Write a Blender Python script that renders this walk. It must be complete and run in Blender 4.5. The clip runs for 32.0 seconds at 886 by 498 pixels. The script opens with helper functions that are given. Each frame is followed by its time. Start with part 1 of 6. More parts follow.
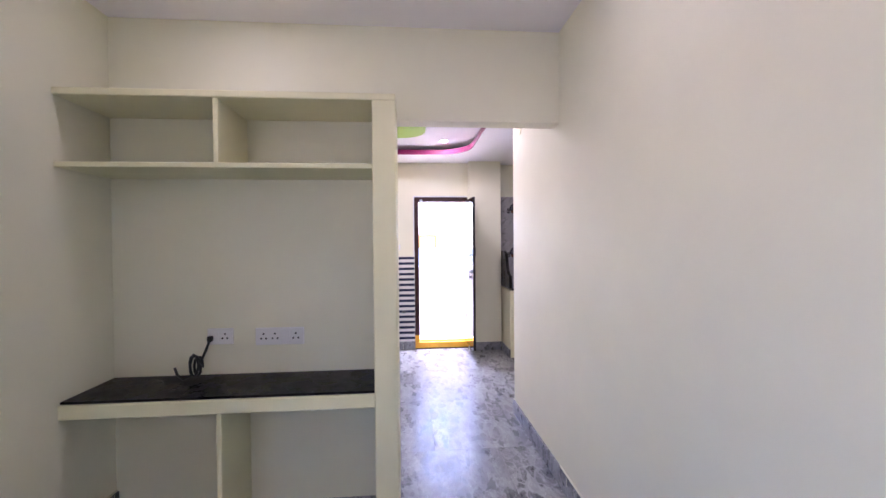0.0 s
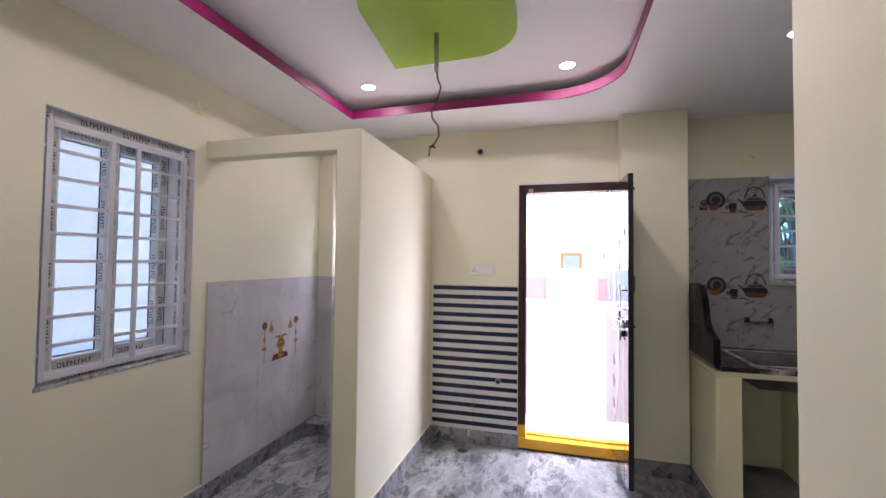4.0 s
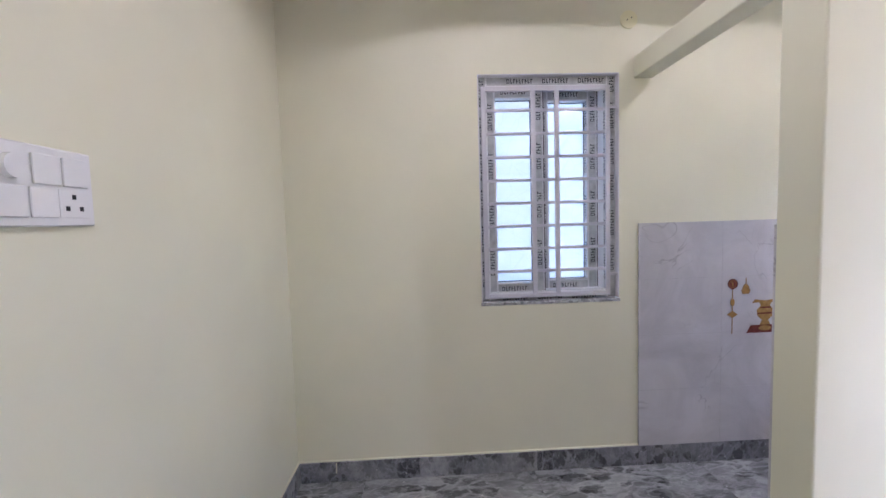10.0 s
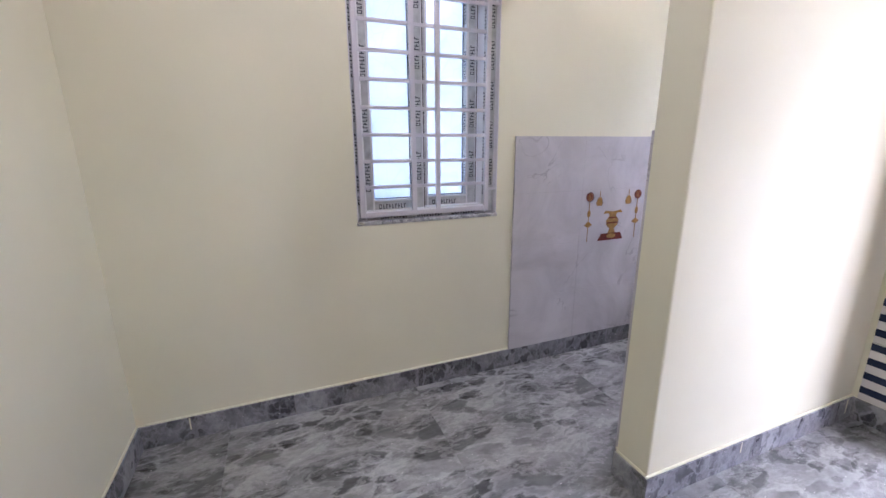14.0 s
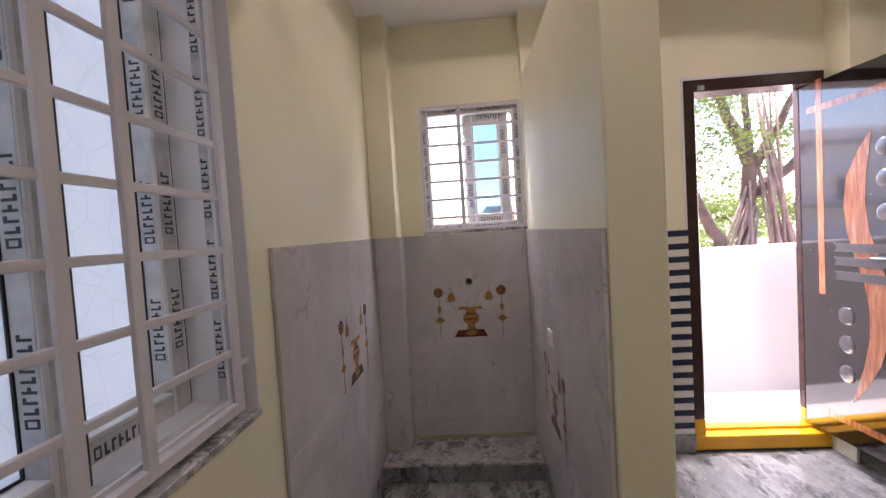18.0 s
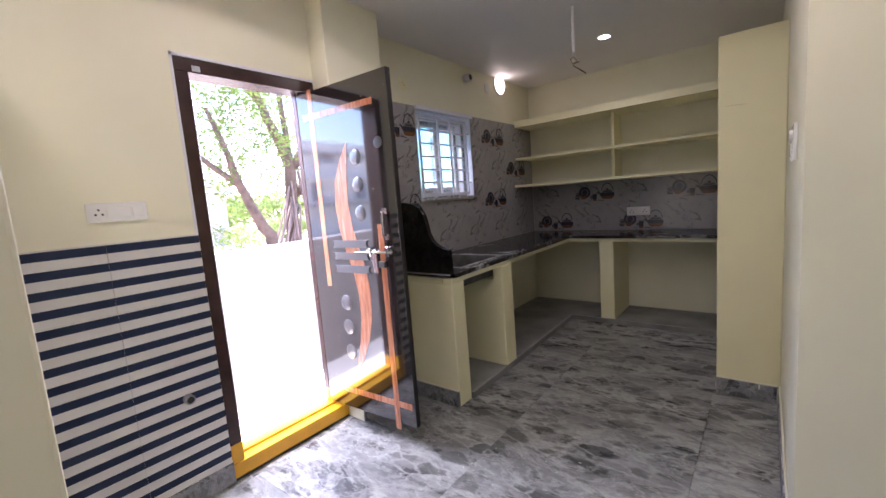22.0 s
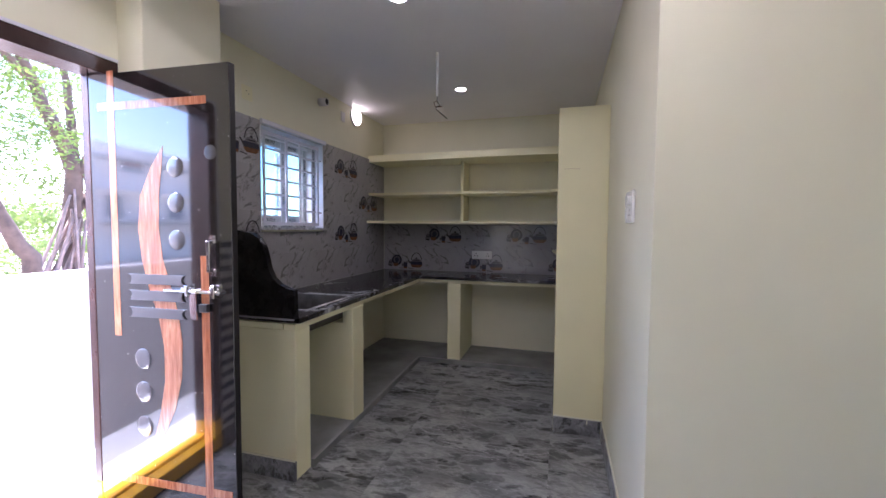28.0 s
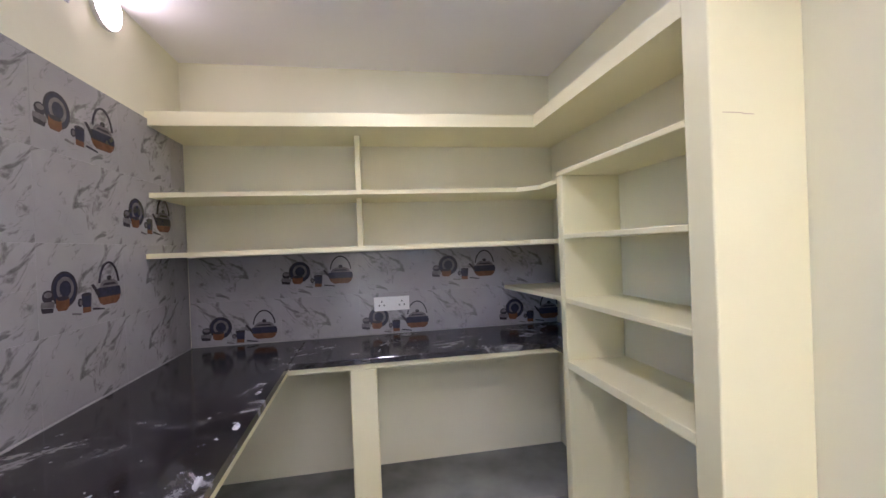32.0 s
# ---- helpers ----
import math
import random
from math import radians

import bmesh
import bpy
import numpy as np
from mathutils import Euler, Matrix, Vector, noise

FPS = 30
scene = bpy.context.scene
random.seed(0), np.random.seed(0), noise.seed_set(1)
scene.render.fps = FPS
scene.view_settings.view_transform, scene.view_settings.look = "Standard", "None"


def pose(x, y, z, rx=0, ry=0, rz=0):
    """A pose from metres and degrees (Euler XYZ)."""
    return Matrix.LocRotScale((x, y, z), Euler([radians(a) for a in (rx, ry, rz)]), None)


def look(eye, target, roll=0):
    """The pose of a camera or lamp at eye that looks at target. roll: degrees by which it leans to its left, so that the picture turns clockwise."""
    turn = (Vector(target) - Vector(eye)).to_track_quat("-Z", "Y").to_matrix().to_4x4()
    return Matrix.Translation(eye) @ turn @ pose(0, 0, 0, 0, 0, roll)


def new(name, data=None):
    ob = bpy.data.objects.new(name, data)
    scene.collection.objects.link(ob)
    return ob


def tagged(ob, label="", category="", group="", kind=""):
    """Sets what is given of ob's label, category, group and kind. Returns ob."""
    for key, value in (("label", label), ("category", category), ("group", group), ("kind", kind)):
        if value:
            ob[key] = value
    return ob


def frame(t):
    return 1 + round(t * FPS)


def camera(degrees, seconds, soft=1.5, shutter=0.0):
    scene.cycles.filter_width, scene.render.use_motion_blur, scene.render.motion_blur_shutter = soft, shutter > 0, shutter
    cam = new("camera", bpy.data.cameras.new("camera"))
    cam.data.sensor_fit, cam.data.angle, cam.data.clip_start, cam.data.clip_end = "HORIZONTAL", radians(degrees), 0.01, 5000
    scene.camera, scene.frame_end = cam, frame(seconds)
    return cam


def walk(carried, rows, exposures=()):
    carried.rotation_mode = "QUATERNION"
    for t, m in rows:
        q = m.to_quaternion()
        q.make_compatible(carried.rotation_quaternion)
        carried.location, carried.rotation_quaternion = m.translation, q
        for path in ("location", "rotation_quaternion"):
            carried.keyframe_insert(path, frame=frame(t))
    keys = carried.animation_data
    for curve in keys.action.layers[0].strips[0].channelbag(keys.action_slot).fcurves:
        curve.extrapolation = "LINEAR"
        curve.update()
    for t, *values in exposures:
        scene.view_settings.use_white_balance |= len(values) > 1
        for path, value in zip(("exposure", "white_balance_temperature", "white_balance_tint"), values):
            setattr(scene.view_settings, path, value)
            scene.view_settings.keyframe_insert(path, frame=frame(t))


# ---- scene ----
cam = camera(94.6, 32.0)
PATH = [
    (0, (-0.094, 0.224, 1.454), (0.071, 2.217, 1.428), -0.5),
    (0.5, (0.032, 0.575, 1.486), (0.077, 2.575, 1.453), -0.4),
    (1, (0.17, 0.927, 1.469), (0.103, 2.926, 1.462), -0.4),
    (1.5, (0.258, 1.267, 1.473), (0.09, 3.26, 1.451), -0.6),
    (2, (0.285, 1.679, 1.475), (0.035, 3.664, 1.463), -0.9),
    (2.5, (0.324, 1.965, 1.473), (-0.029, 3.933, 1.521), -1.1),
    (4.5, (0.246, 2.593, 1.477), (-0.393, 4.488, 1.525), 1.6),
    (5, (0.238, 2.594, 1.425), (-0.51, 4.448, 1.372), 1.7),
    (5.5, (0.224, 2.615, 1.476), (-0.518, 4.472, 1.511), 2.2),
    (6, (0.325, 2.637, 1.512), (-0.414, 4.458, 1.885), 2.8),
    (6.5, (0.329, 2.635, 1.546), (-0.393, 4.393, 2.168), 2.5),
    (7, (0.374, 2.695, 1.564), (-0.394, 4.384, 2.311), 1.9),
    (7.5, (0.404, 2.776, 1.549), (-0.441, 4.401, 2.351), 1.2),
    (8, (0.397, 2.915, 1.536), (-0.639, 4.471, 2.248), 1.1),
    (8.5, (0.352, 3.126, 1.508), (-1.06, 4.458, 1.989), 0.9),
    (9, (0.308, 3.309, 1.462), (-1.465, 4.207, 1.686), 0.2),
    (9.5, (0.361, 3.48, 1.37), (-1.606, 3.842, 1.393), -0.5),
    (10, (0.343, 3.435, 1.375), (-1.651, 3.52, 1.24), -1.7),
    (10.5, (0.358, 3.425, 1.371), (-1.629, 3.401, 1.14), -2.4),
    (11, (0.323, 3.44, 1.338), (-1.636, 3.454, 0.935), -1.4),
    (11.5, (0.24, 3.378, 1.279), (-1.681, 3.359, 0.723), 0.4),
    (12, (0.23, 3.313, 1.229), (-1.64, 3.281, 0.519), 1.6),
    (12.5, (0.324, 3.363, 1.258), (-1.493, 3.355, 0.422), 2.0),
    (13, (0.38, 3.398, 1.242), (-1.448, 3.478, 0.434), 1.2),
    (13.5, (0.302, 3.423, 1.274), (-1.556, 3.769, 0.62), 0.7),
    (14, (0.124, 3.387, 1.291), (-1.673, 4.111, 0.798), -0.3),
    (14.5, (-0.011, 3.517, 1.35), (-1.712, 4.478, 0.922), -1.26),
    (15, (-0.339, 3.522, 1.361), (-1.788, 4.84, 0.96), -2.5),
    (15.5, (-0.633, 3.562, 1.346), (-1.837, 5.115, 0.974), -2.9),
    (17.5, (-1.241, 3.638, 1.325), (-1.482, 5.612, 1.119), -3.4),
    (18, (-1.248, 3.492, 1.349), (-1.377, 5.486, 1.265), -3.5),
    (18.5, (-1.272, 3.466, 1.398), (-1.304, 5.465, 1.415), -3.9),
    (19, (-1.305, 3.47, 1.41), (-1.335, 5.469, 1.423), -3.9),
    (19.5, (-1.304, 3.466, 1.371), (-1.37, 5.46, 1.241), -3.8),
    (20, (-1.304, 3.462, 1.327), (-1.356, 5.439, 1.034), -4.0),
    (20.5, (-1.248, 3.486, 1.334), (-1.108, 5.45, 0.979), -3.7),
    (21, (-1.109, 3.584, 1.347), (-0.569, 5.475, 0.987), -4.4),
    (21.5, (-0.900, 3.685, 1.342), (0.130, 5.371, 1.035), -4.63),
    (22, (-0.830, 3.748, 1.362), (0.724, 4.984, 1.116), -4.4),
    (22.5, (-0.839, 3.872, 1.425), (1.012, 4.621, 1.318), -4.4),
    (23, (-0.852, 3.95, 1.432), (1.069, 4.496, 1.536), -3.6),
    (23.5, (-0.860, 3.950, 1.448), (1.073, 4.421, 1.642), -2.08),
    (24, (-0.875, 3.952, 1.442), (1.064, 4.402, 1.636), -0.9),
    (24.5, (-0.895, 3.945, 1.447), (1.037, 4.412, 1.67), 0.4),
    (26.5, (-1.239, 3.752, 1.449), (0.682, 4.267, 1.661), 2.0),
    (27, (-1.078, 3.783, 1.417), (0.853, 4.3, 1.492), 1.6),
    (27.5, (-0.894, 3.895, 1.427), (1.034, 4.422, 1.374), 1.04),
    (28, (-0.671, 3.945, 1.374), (1.247, 4.5, 1.27), 0.4),
    (28.5, (-0.368, 3.994, 1.410), (1.540, 4.579, 1.280), 0.31),
    (29, (-0.104, 4.164, 1.394), (1.793, 4.784, 1.272), 0.1),
    (29.5, (0.120, 4.385, 1.392), (2.033, 4.962, 1.308), -0.46),
    (30, (0.442, 4.481, 1.373), (2.384, 4.958, 1.344), -0.8),
    (30.5, (0.642, 4.655, 1.388), (2.623, 4.935, 1.394), -1.1),
    (31, (0.796, 4.874, 1.418), (2.795, 4.910, 1.445), -1.6),
    (31.5, (1.014, 4.937, 1.418), (3.005, 4.752, 1.44), -2.1),
    (32, (1.169, 4.907, 1.423), (3.138, 4.559, 1.412), -2.2),
]
EXPOSURES = [(0.0, 3.98, 5610, 41), (2.5, 3.72, 5632, 38), (4.5, 3.03, 6060, 27), (6.0, 2.97, 6017, 26), (8.0, 2.96, 5960, 25), (9.5, 3.45, 5590, 28),
             (11.0, 3.53, 5590, 28), (13.5, 3.70, 5660, 29), (15.5, 3.03, 6010, 32), (17.5, 2.73, 6790, 33), (18.5, 2.66, 6804, 33), (20.0, 2.55, 6925, 32),
             (21.0, 2.74, 6810, 32), (22.0, 3.33, 6100, 29), (23.0, 3.44, 5984, 28), (24.5, 3.40, 5715, 27), (27.0, 3.42, 5589, 28), (28.0, 3.38, 5605, 30),
             (29.0, 3.65, 5610, 32), (30.0, 4.06, 5680, 31), (31.0, 4.57, 5700, 31), (32.0, 4.75, 5630, 31)]
walk(cam, [(t, look(eye, target, roll)) for t, eye, target, roll in PATH], EXPOSURES)

# ---- daylight ----
SUN_AZ, SUN_EL = radians(15), radians(74)     # east of north, above the horizon
world = bpy.data.worlds.new("sky")
scene.world = world
world.use_nodes = True
sky = world.node_tree.nodes.new("ShaderNodeTexSky")
sky.sky_type = "NISHITA"
sky.sun_disc = False
sky.sun_elevation, sky.sun_rotation = SUN_EL, SUN_AZ
sky.dust_density, sky.air_density = 0.7, 1.1
background = world.node_tree.nodes["Background"]
background.inputs["Strength"].default_value = 0.15
world.node_tree.links.new(sky.outputs["Color"], background.inputs["Color"])
sun_dir = Vector((math.sin(SUN_AZ) * math.cos(SUN_EL), math.cos(SUN_AZ) * math.cos(SUN_EL), math.sin(SUN_EL)))
sun = new("sun", bpy.data.lights.new("sun", "SUN"))
sun.data.energy, sun.data.angle, sun.data.color = 3.6, radians(0.6), (1.0, 0.95, 0.88)
sun.matrix_world = look(sun_dir * 40, (0, 0, 0))


# ---- materials ----
def material(name, colour, rough=0.5, metal=0.0, coat=0.0, spec=0.5):
    m = bpy.data.materials.new(name)
    m.use_nodes = True
    b = m.node_tree.nodes["Principled BSDF"]
    b.inputs["Base Color"].default_value = (*colour, 1)
    b.inputs["Roughness"].default_value = rough
    b.inputs["Metallic"].default_value = metal
    b.inputs["Coat Weight"].default_value = coat
    b.inputs["Coat Roughness"].default_value = 0.03
    b.inputs["Specular IOR Level"].default_value = spec
    return m


def node(m, kind, **inputs):
    n = m.node_tree.nodes.new(kind)
    for k, v in inputs.items():
        n.inputs[k.replace("_", " ")].default_value = v
    return n


def link(m, a, b):
    m.node_tree.links.new(a, b)


def coords(m, scale=(1, 1, 1), turn=(0, 0, 0), space="Object"):
    c = m.node_tree.nodes.new("ShaderNodeTexCoord")
    p = node(m, "ShaderNodeMapping")
    p.inputs["Scale"].default_value = scale
    p.inputs["Rotation"].default_value = turn
    link(m, c.outputs[space], p.inputs["Vector"])
    return p.outputs["Vector"]


def noise_tex(m, vec, scale, detail=4.0, rough=0.55, distort=0.0):
    n = node(m, "ShaderNodeTexNoise", Scale=scale, Detail=detail, Roughness=rough, Distortion=distort)
    link(m, vec, n.inputs["Vector"])
    return n.outputs["Fac"]


def ramp(m, fac, stops):
    r = m.node_tree.nodes.new("ShaderNodeValToRGB")
    while len(r.color_ramp.elements) < len(stops):
        r.color_ramp.elements.new(0.5)
    for e, (p, c) in zip(r.color_ramp.elements, stops):
        e.position, e.color = p, (*c, 1)
    link(m, fac, r.inputs["Fac"])
    return r.outputs["Color"]


def grey(v):
    return (v, v, v)


def mix(m, fac, a, b, mode="MIX"):
    n = m.node_tree.nodes.new("ShaderNodeMix")
    n.data_type, n.blend_type = "RGBA", mode
    for sock, v in ((n.inputs[0], fac), (n.inputs[6], a), (n.inputs[7], b)):
        if isinstance(v, (int, float)):
            sock.default_value = v
        elif isinstance(v, tuple):
            sock.default_value = (*v, 1)
        else:
            link(m, v, sock)
    return n.outputs[2]


def shader(m):
    return m.node_tree.nodes["Principled BSDF"]


def bump(m, height, strength=0.1, distance=0.01):
    b = node(m, "ShaderNodeBump", Strength=strength, Distance=distance)
    link(m, height, b.inputs["Height"])
    link(m, b.outputs["Normal"], shader(m).inputs["Normal"])


def vary(m, colour, amount=0.08, scale=3.0, fine=120.0, bump_by=0.06):
    """Two scales of variation on a plain coat, with a fine relief."""
    v = coords(m)
    big = noise_tex(m, v, scale, 3)
    dark = tuple(c * (1 - amount) for c in colour)
    light = tuple(min(1, c * (1 + amount * 0.5)) for c in colour)
    col = ramp(m, big, [(0.3, dark), (0.7, light)])
    link(m, col, shader(m).inputs["Base Color"])
    bump(m, noise_tex(m, v, fine, 3), bump_by, 0.004)
    return m


def paint(name, colour, rough=0.55, amount=0.05, scale=1.6, fine=90.0, bump_by=0.08):
    return vary(material(name, colour, rough), colour, amount, scale, fine, bump_by)


def marble(name, tints, scale=(1.0, 1.0, 1.0), turn=(0, 0, 0), rough=0.22, size=2.2, pebble=4.2):
    """Grey veined stone: mid-grey clouds with dark blotches, webbed by pale veins, pulled along the grain."""
    m = material(name, tints[1], rough, 0, 0, 0.5)
    v = coords(m, scale, turn)
    info = m.node_tree.nodes.new("ShaderNodeObjectInfo")
    shift = node(m, "ShaderNodeVectorMath")
    shift.operation = "ADD"
    mul = node(m, "ShaderNodeMath")
    mul.operation = "MULTIPLY"
    mul.inputs[1].default_value = 0.3
    link(m, info.outputs["Random"], mul.inputs[0])
    link(m, v, shift.inputs[0])
    link(m, mul.outputs[0], shift.inputs[1])
    v = shift.outputs["Vector"]
    warp = node(m, "ShaderNodeTexNoise", Scale=size * 2.4, Detail=5.0)
    link(m, v, warp.inputs["Vector"])
    bent = node(m, "ShaderNodeMix")
    bent.data_type = "RGBA"
    bent.blend_type = "LINEAR_LIGHT"
    bent.inputs[0].default_value = 0.045
    link(m, v, bent.inputs[6])
    link(m, warp.outputs["Color"], bent.inputs[7])
    fray = node(m, "ShaderNodeTexNoise", Scale=size * 11.0, Detail=4.0)
    link(m, v, fray.inputs["Vector"])
    frayed = node(m, "ShaderNodeMix")
    frayed.data_type = "RGBA"
    frayed.blend_type = "LINEAR_LIGHT"
    frayed.inputs[0].default_value = 0.028
    link(m, bent.outputs[2], frayed.inputs[6])
    link(m, fray.outputs["Color"], frayed.inputs[7])
    v2 = frayed.outputs[2]
    base = ramp(m, noise_tex(m, v2, size, 6, 0.62, 0.6), [(0.33, tints[0]), (0.5, tints[1]), (0.66, tints[2])])
    cells = node(m, "ShaderNodeTexVoronoi", Scale=size * pebble)
    link(m, v2, cells.inputs["Vector"])
    edges = node(m, "ShaderNodeTexVoronoi", Scale=size * pebble)
    edges.feature = "DISTANCE_TO_EDGE"
    link(m, v2, edges.inputs["Vector"])
    picked = ramp(m, cells.outputs["Color"], [(0.30, grey(0)), (0.55, grey(1))])
    inside = ramp(m, edges.outputs["Distance"], [(0.03, grey(0)), (0.13, grey(1))])
    where = ramp(m, noise_tex(m, v, size * 1.1, 3), [(0.42, grey(0.05)), (0.56, grey(1.0))])
    rims = ramp(m, edges.outputs["Distance"], [(0.0, grey(0.32)), (0.05, grey(0.12)), (0.10, grey(0))])
    base = mix(m, mix(m, 1.0, rims, where, "MULTIPLY"), base, tints[2])
    big = node(m, "ShaderNodeTexVoronoi", Scale=size * pebble * 0.52)
    link(m, v2, big.inputs["Vector"])
    big_edges = node(m, "ShaderNodeTexVoronoi", Scale=size * pebble * 0.52)
    big_edges.feature = "DISTANCE_TO_EDGE"
    link(m, v2, big_edges.inputs["Vector"])
    big_in = mix(m, 1.0, ramp(m, big.outputs["Color"], [(0.52, grey(0)), (0.66, grey(0.85))]), ramp(m, big_edges.outputs["Distance"], [(0.09, grey(0)), (0.17, grey(1))]), "MULTIPLY")
    grain = ramp(m, noise_tex(m, v, size * 9.0, 5, 0.6), [(0.35, grey(0.78)), (0.65, grey(1.0))])
    blot = mix(m, 1.0, mix(m, 1.0, picked, inside, "MULTIPLY"), where, "MULTIPLY")
    blot = mix(m, 1.0, mix(m, 1.0, blot, big_in, "LIGHTEN"), grain, "MULTIPLY")
    col = mix(m, blot, base, tuple(c * 0.33 for c in tints[0]))
    rib = noise_tex(m, v2, size * 1.5, 8, 0.68, 1.0)
    veins = ramp(m, rib, [(0.45, grey(0)), (0.5, grey(0.34)), (0.55, grey(0))])
    col = mix(m, veins, col, tints[3])
    fleck = ramp(m, noise_tex(m, v, 34.0, 4, 0.7), [(0.3, grey(0.78)), (0.55, grey(1.0)), (0.75, grey(1.1))])
    col = mix(m, 1.0, col, fleck, "MULTIPLY")
    specks = ramp(m, noise_tex(m, v, 60.0, 1, 0.4), [(0.77, grey(0)), (0.785, grey(0.8))])
    col = mix(m, specks, col, (0.74, 0.73, 0.70))
    link(m, col, shader(m).inputs["Base Color"])
    wear = noise_tex(m, v, 7.0, 5)
    link(m, ramp(m, wear, [(0.3, grey(rough * 0.7)), (0.75, grey(min(1, rough * 1.8)))]), shader(m).inputs["Roughness"])
    return m


CREAM = paint("cream_wall_paint", (0.805, 0.78, 0.595), 0.55, 0.05, 1.6, 22.0, 0.10)
CREAM_SHELF = paint("cream_shelf_paint", (0.83, 0.785, 0.51), 0.5)
CEIL = paint("white_ceiling_paint", (0.84, 0.82, 0.83), 0.6, 0.03)
MAGENTA = paint("magenta_paint", (0.225, 0.006, 0.085), 0.45, 0.08, 4)
GREEN = paint("lime_green_paint", (0.30, 0.50, 0.015), 0.45, 0.08, 4)
FLOOR = marble("grey_marble_floor", [(0.145, 0.15, 0.148), (0.265, 0.271, 0.265), (0.40, 0.407, 0.398), (0.58, 0.585, 0.575)], (1.55, 0.74, 1.0), (0, 0, 0.2), 0.27, 2.2, 4.5)
SKIRT = marble("grey_marble_skirting", [(0.13, 0.135, 0.15), (0.24, 0.245, 0.26), (0.36, 0.365, 0.38), (0.46, 0.46, 0.48)], (1.3, 1.3, 1.0), (0, 0, 0), 0.3, 3.2)
SILL_STONE = marble("pale_marble_sill", [(0.3, 0.3, 0.31), (0.5, 0.5, 0.51), (0.66, 0.66, 0.67), (0.75, 0.75, 0.76)], (1, 1, 1), (0, 0, 0), 0.35, 6)
GRANITE = material("dusty_black_granite", (0.012, 0.011, 0.012), 0.16)
v = coords(GRANITE)
specks = ramp(GRANITE, noise_tex(GRANITE, v, 160, 2), [(0.60, (0.010, 0.008, 0.009)), (0.72, (0.05, 0.045, 0.045))])
dust = ramp(GRANITE, noise_tex(GRANITE, v, 3.1, 9, 0.72, 1.4), [(0.47, grey(0.0)), (0.56, grey(0.10)), (0.61, grey(0.4)), (0.66, grey(1.0))])
fleck = ramp(GRANITE, noise_tex(GRANITE, v, 38, 2, 0.5), [(0.715, grey(0)), (0.735, grey(0.9))])
dust = mix(GRANITE, 1.0, dust, fleck, "LIGHTEN")
place_xy = node(GRANITE, "ShaderNodeSeparateXYZ")
link(GRANITE, v, place_xy.inputs[0])
span = node(GRANITE, "ShaderNodeMapRange", **{"From Min": 2.15, "From Max": 2.75, "To Min": 1.0, "To Max": 0.10})
link(GRANITE, place_xy.outputs["X"], span.inputs["Value"])
edge_span = node(GRANITE, "ShaderNodeMapRange", **{"From Min": 5.30, "From Max": 5.46, "To Min": 0.8, "To Max": 0.0})
link(GRANITE, place_xy.outputs["Y"], edge_span.inputs["Value"])
dust = mix(GRANITE, 1.0, dust, mix(GRANITE, 1.0, span.outputs[0], edge_span.outputs[0], "LIGHTEN"), "MULTIPLY")
link(GRANITE, mix(GRANITE, dust, specks, (0.50, 0.49, 0.49)), shader(GRANITE).inputs["Base Color"])
link(GRANITE, ramp(GRANITE, dust, [(0.0, grey(0.12)), (0.8, grey(0.75))]), shader(GRANITE).inputs["Roughness"])
GRANITE_CLEAN = material("polished_black_granite", (0.006, 0.005, 0.006), 0.25, 0, 0, 0.1)
v = coords(GRANITE_CLEAN)
link(GRANITE_CLEAN, ramp(GRANITE_CLEAN, noise_tex(GRANITE_CLEAN, v, 5.0, 9, 0.75, 0.8), [(0.42, (0.005, 0.0045, 0.005)), (0.62, (0.020, 0.017, 0.016)), (0.76, (0.055, 0.05, 0.048))]), shader(GRANITE_CLEAN).inputs["Base Color"])
link(GRANITE_CLEAN, ramp(GRANITE_CLEAN, noise_tex(GRANITE_CLEAN, v, 7.0, 6, 0.7), [(0.35, grey(0.18)), (0.7, grey(0.42))]), shader(GRANITE_CLEAN).inputs["Roughness"])


def veined_tile(name, base, vein, size, rough=0.12, amount=0.8, shade=0.9):
    m = material(name, base, rough, 0, 0, 0.5)
    v = coords(m, (1, 1, 1))
    cloud = ramp(m, noise_tex(m, v, 2.6, 6, 0.6, 0.8), [(0.3, tuple(c * shade for c in base)), (0.6, base)])
    rib = noise_tex(m, v, size, 3, 0.5, 1.6)
    line = ramp(m, rib, [(0.485, grey(0)), (0.5, grey(amount)), (0.515, grey(0))])
    gate = ramp(m, noise_tex(m, v, size * 0.9, 2), [(0.52, grey(0)), (0.62, grey(1))])
    gated = mix(m, 1.0, line, gate, "MULTIPLY")
    link(m, mix(m, gated, cloud, vein), shader(m).inputs["Base Color"])
    return m


TU, TZ, TILE_TOP = 0.470, 0.3135, 2.113        # kitchen tile, and the top of its courses


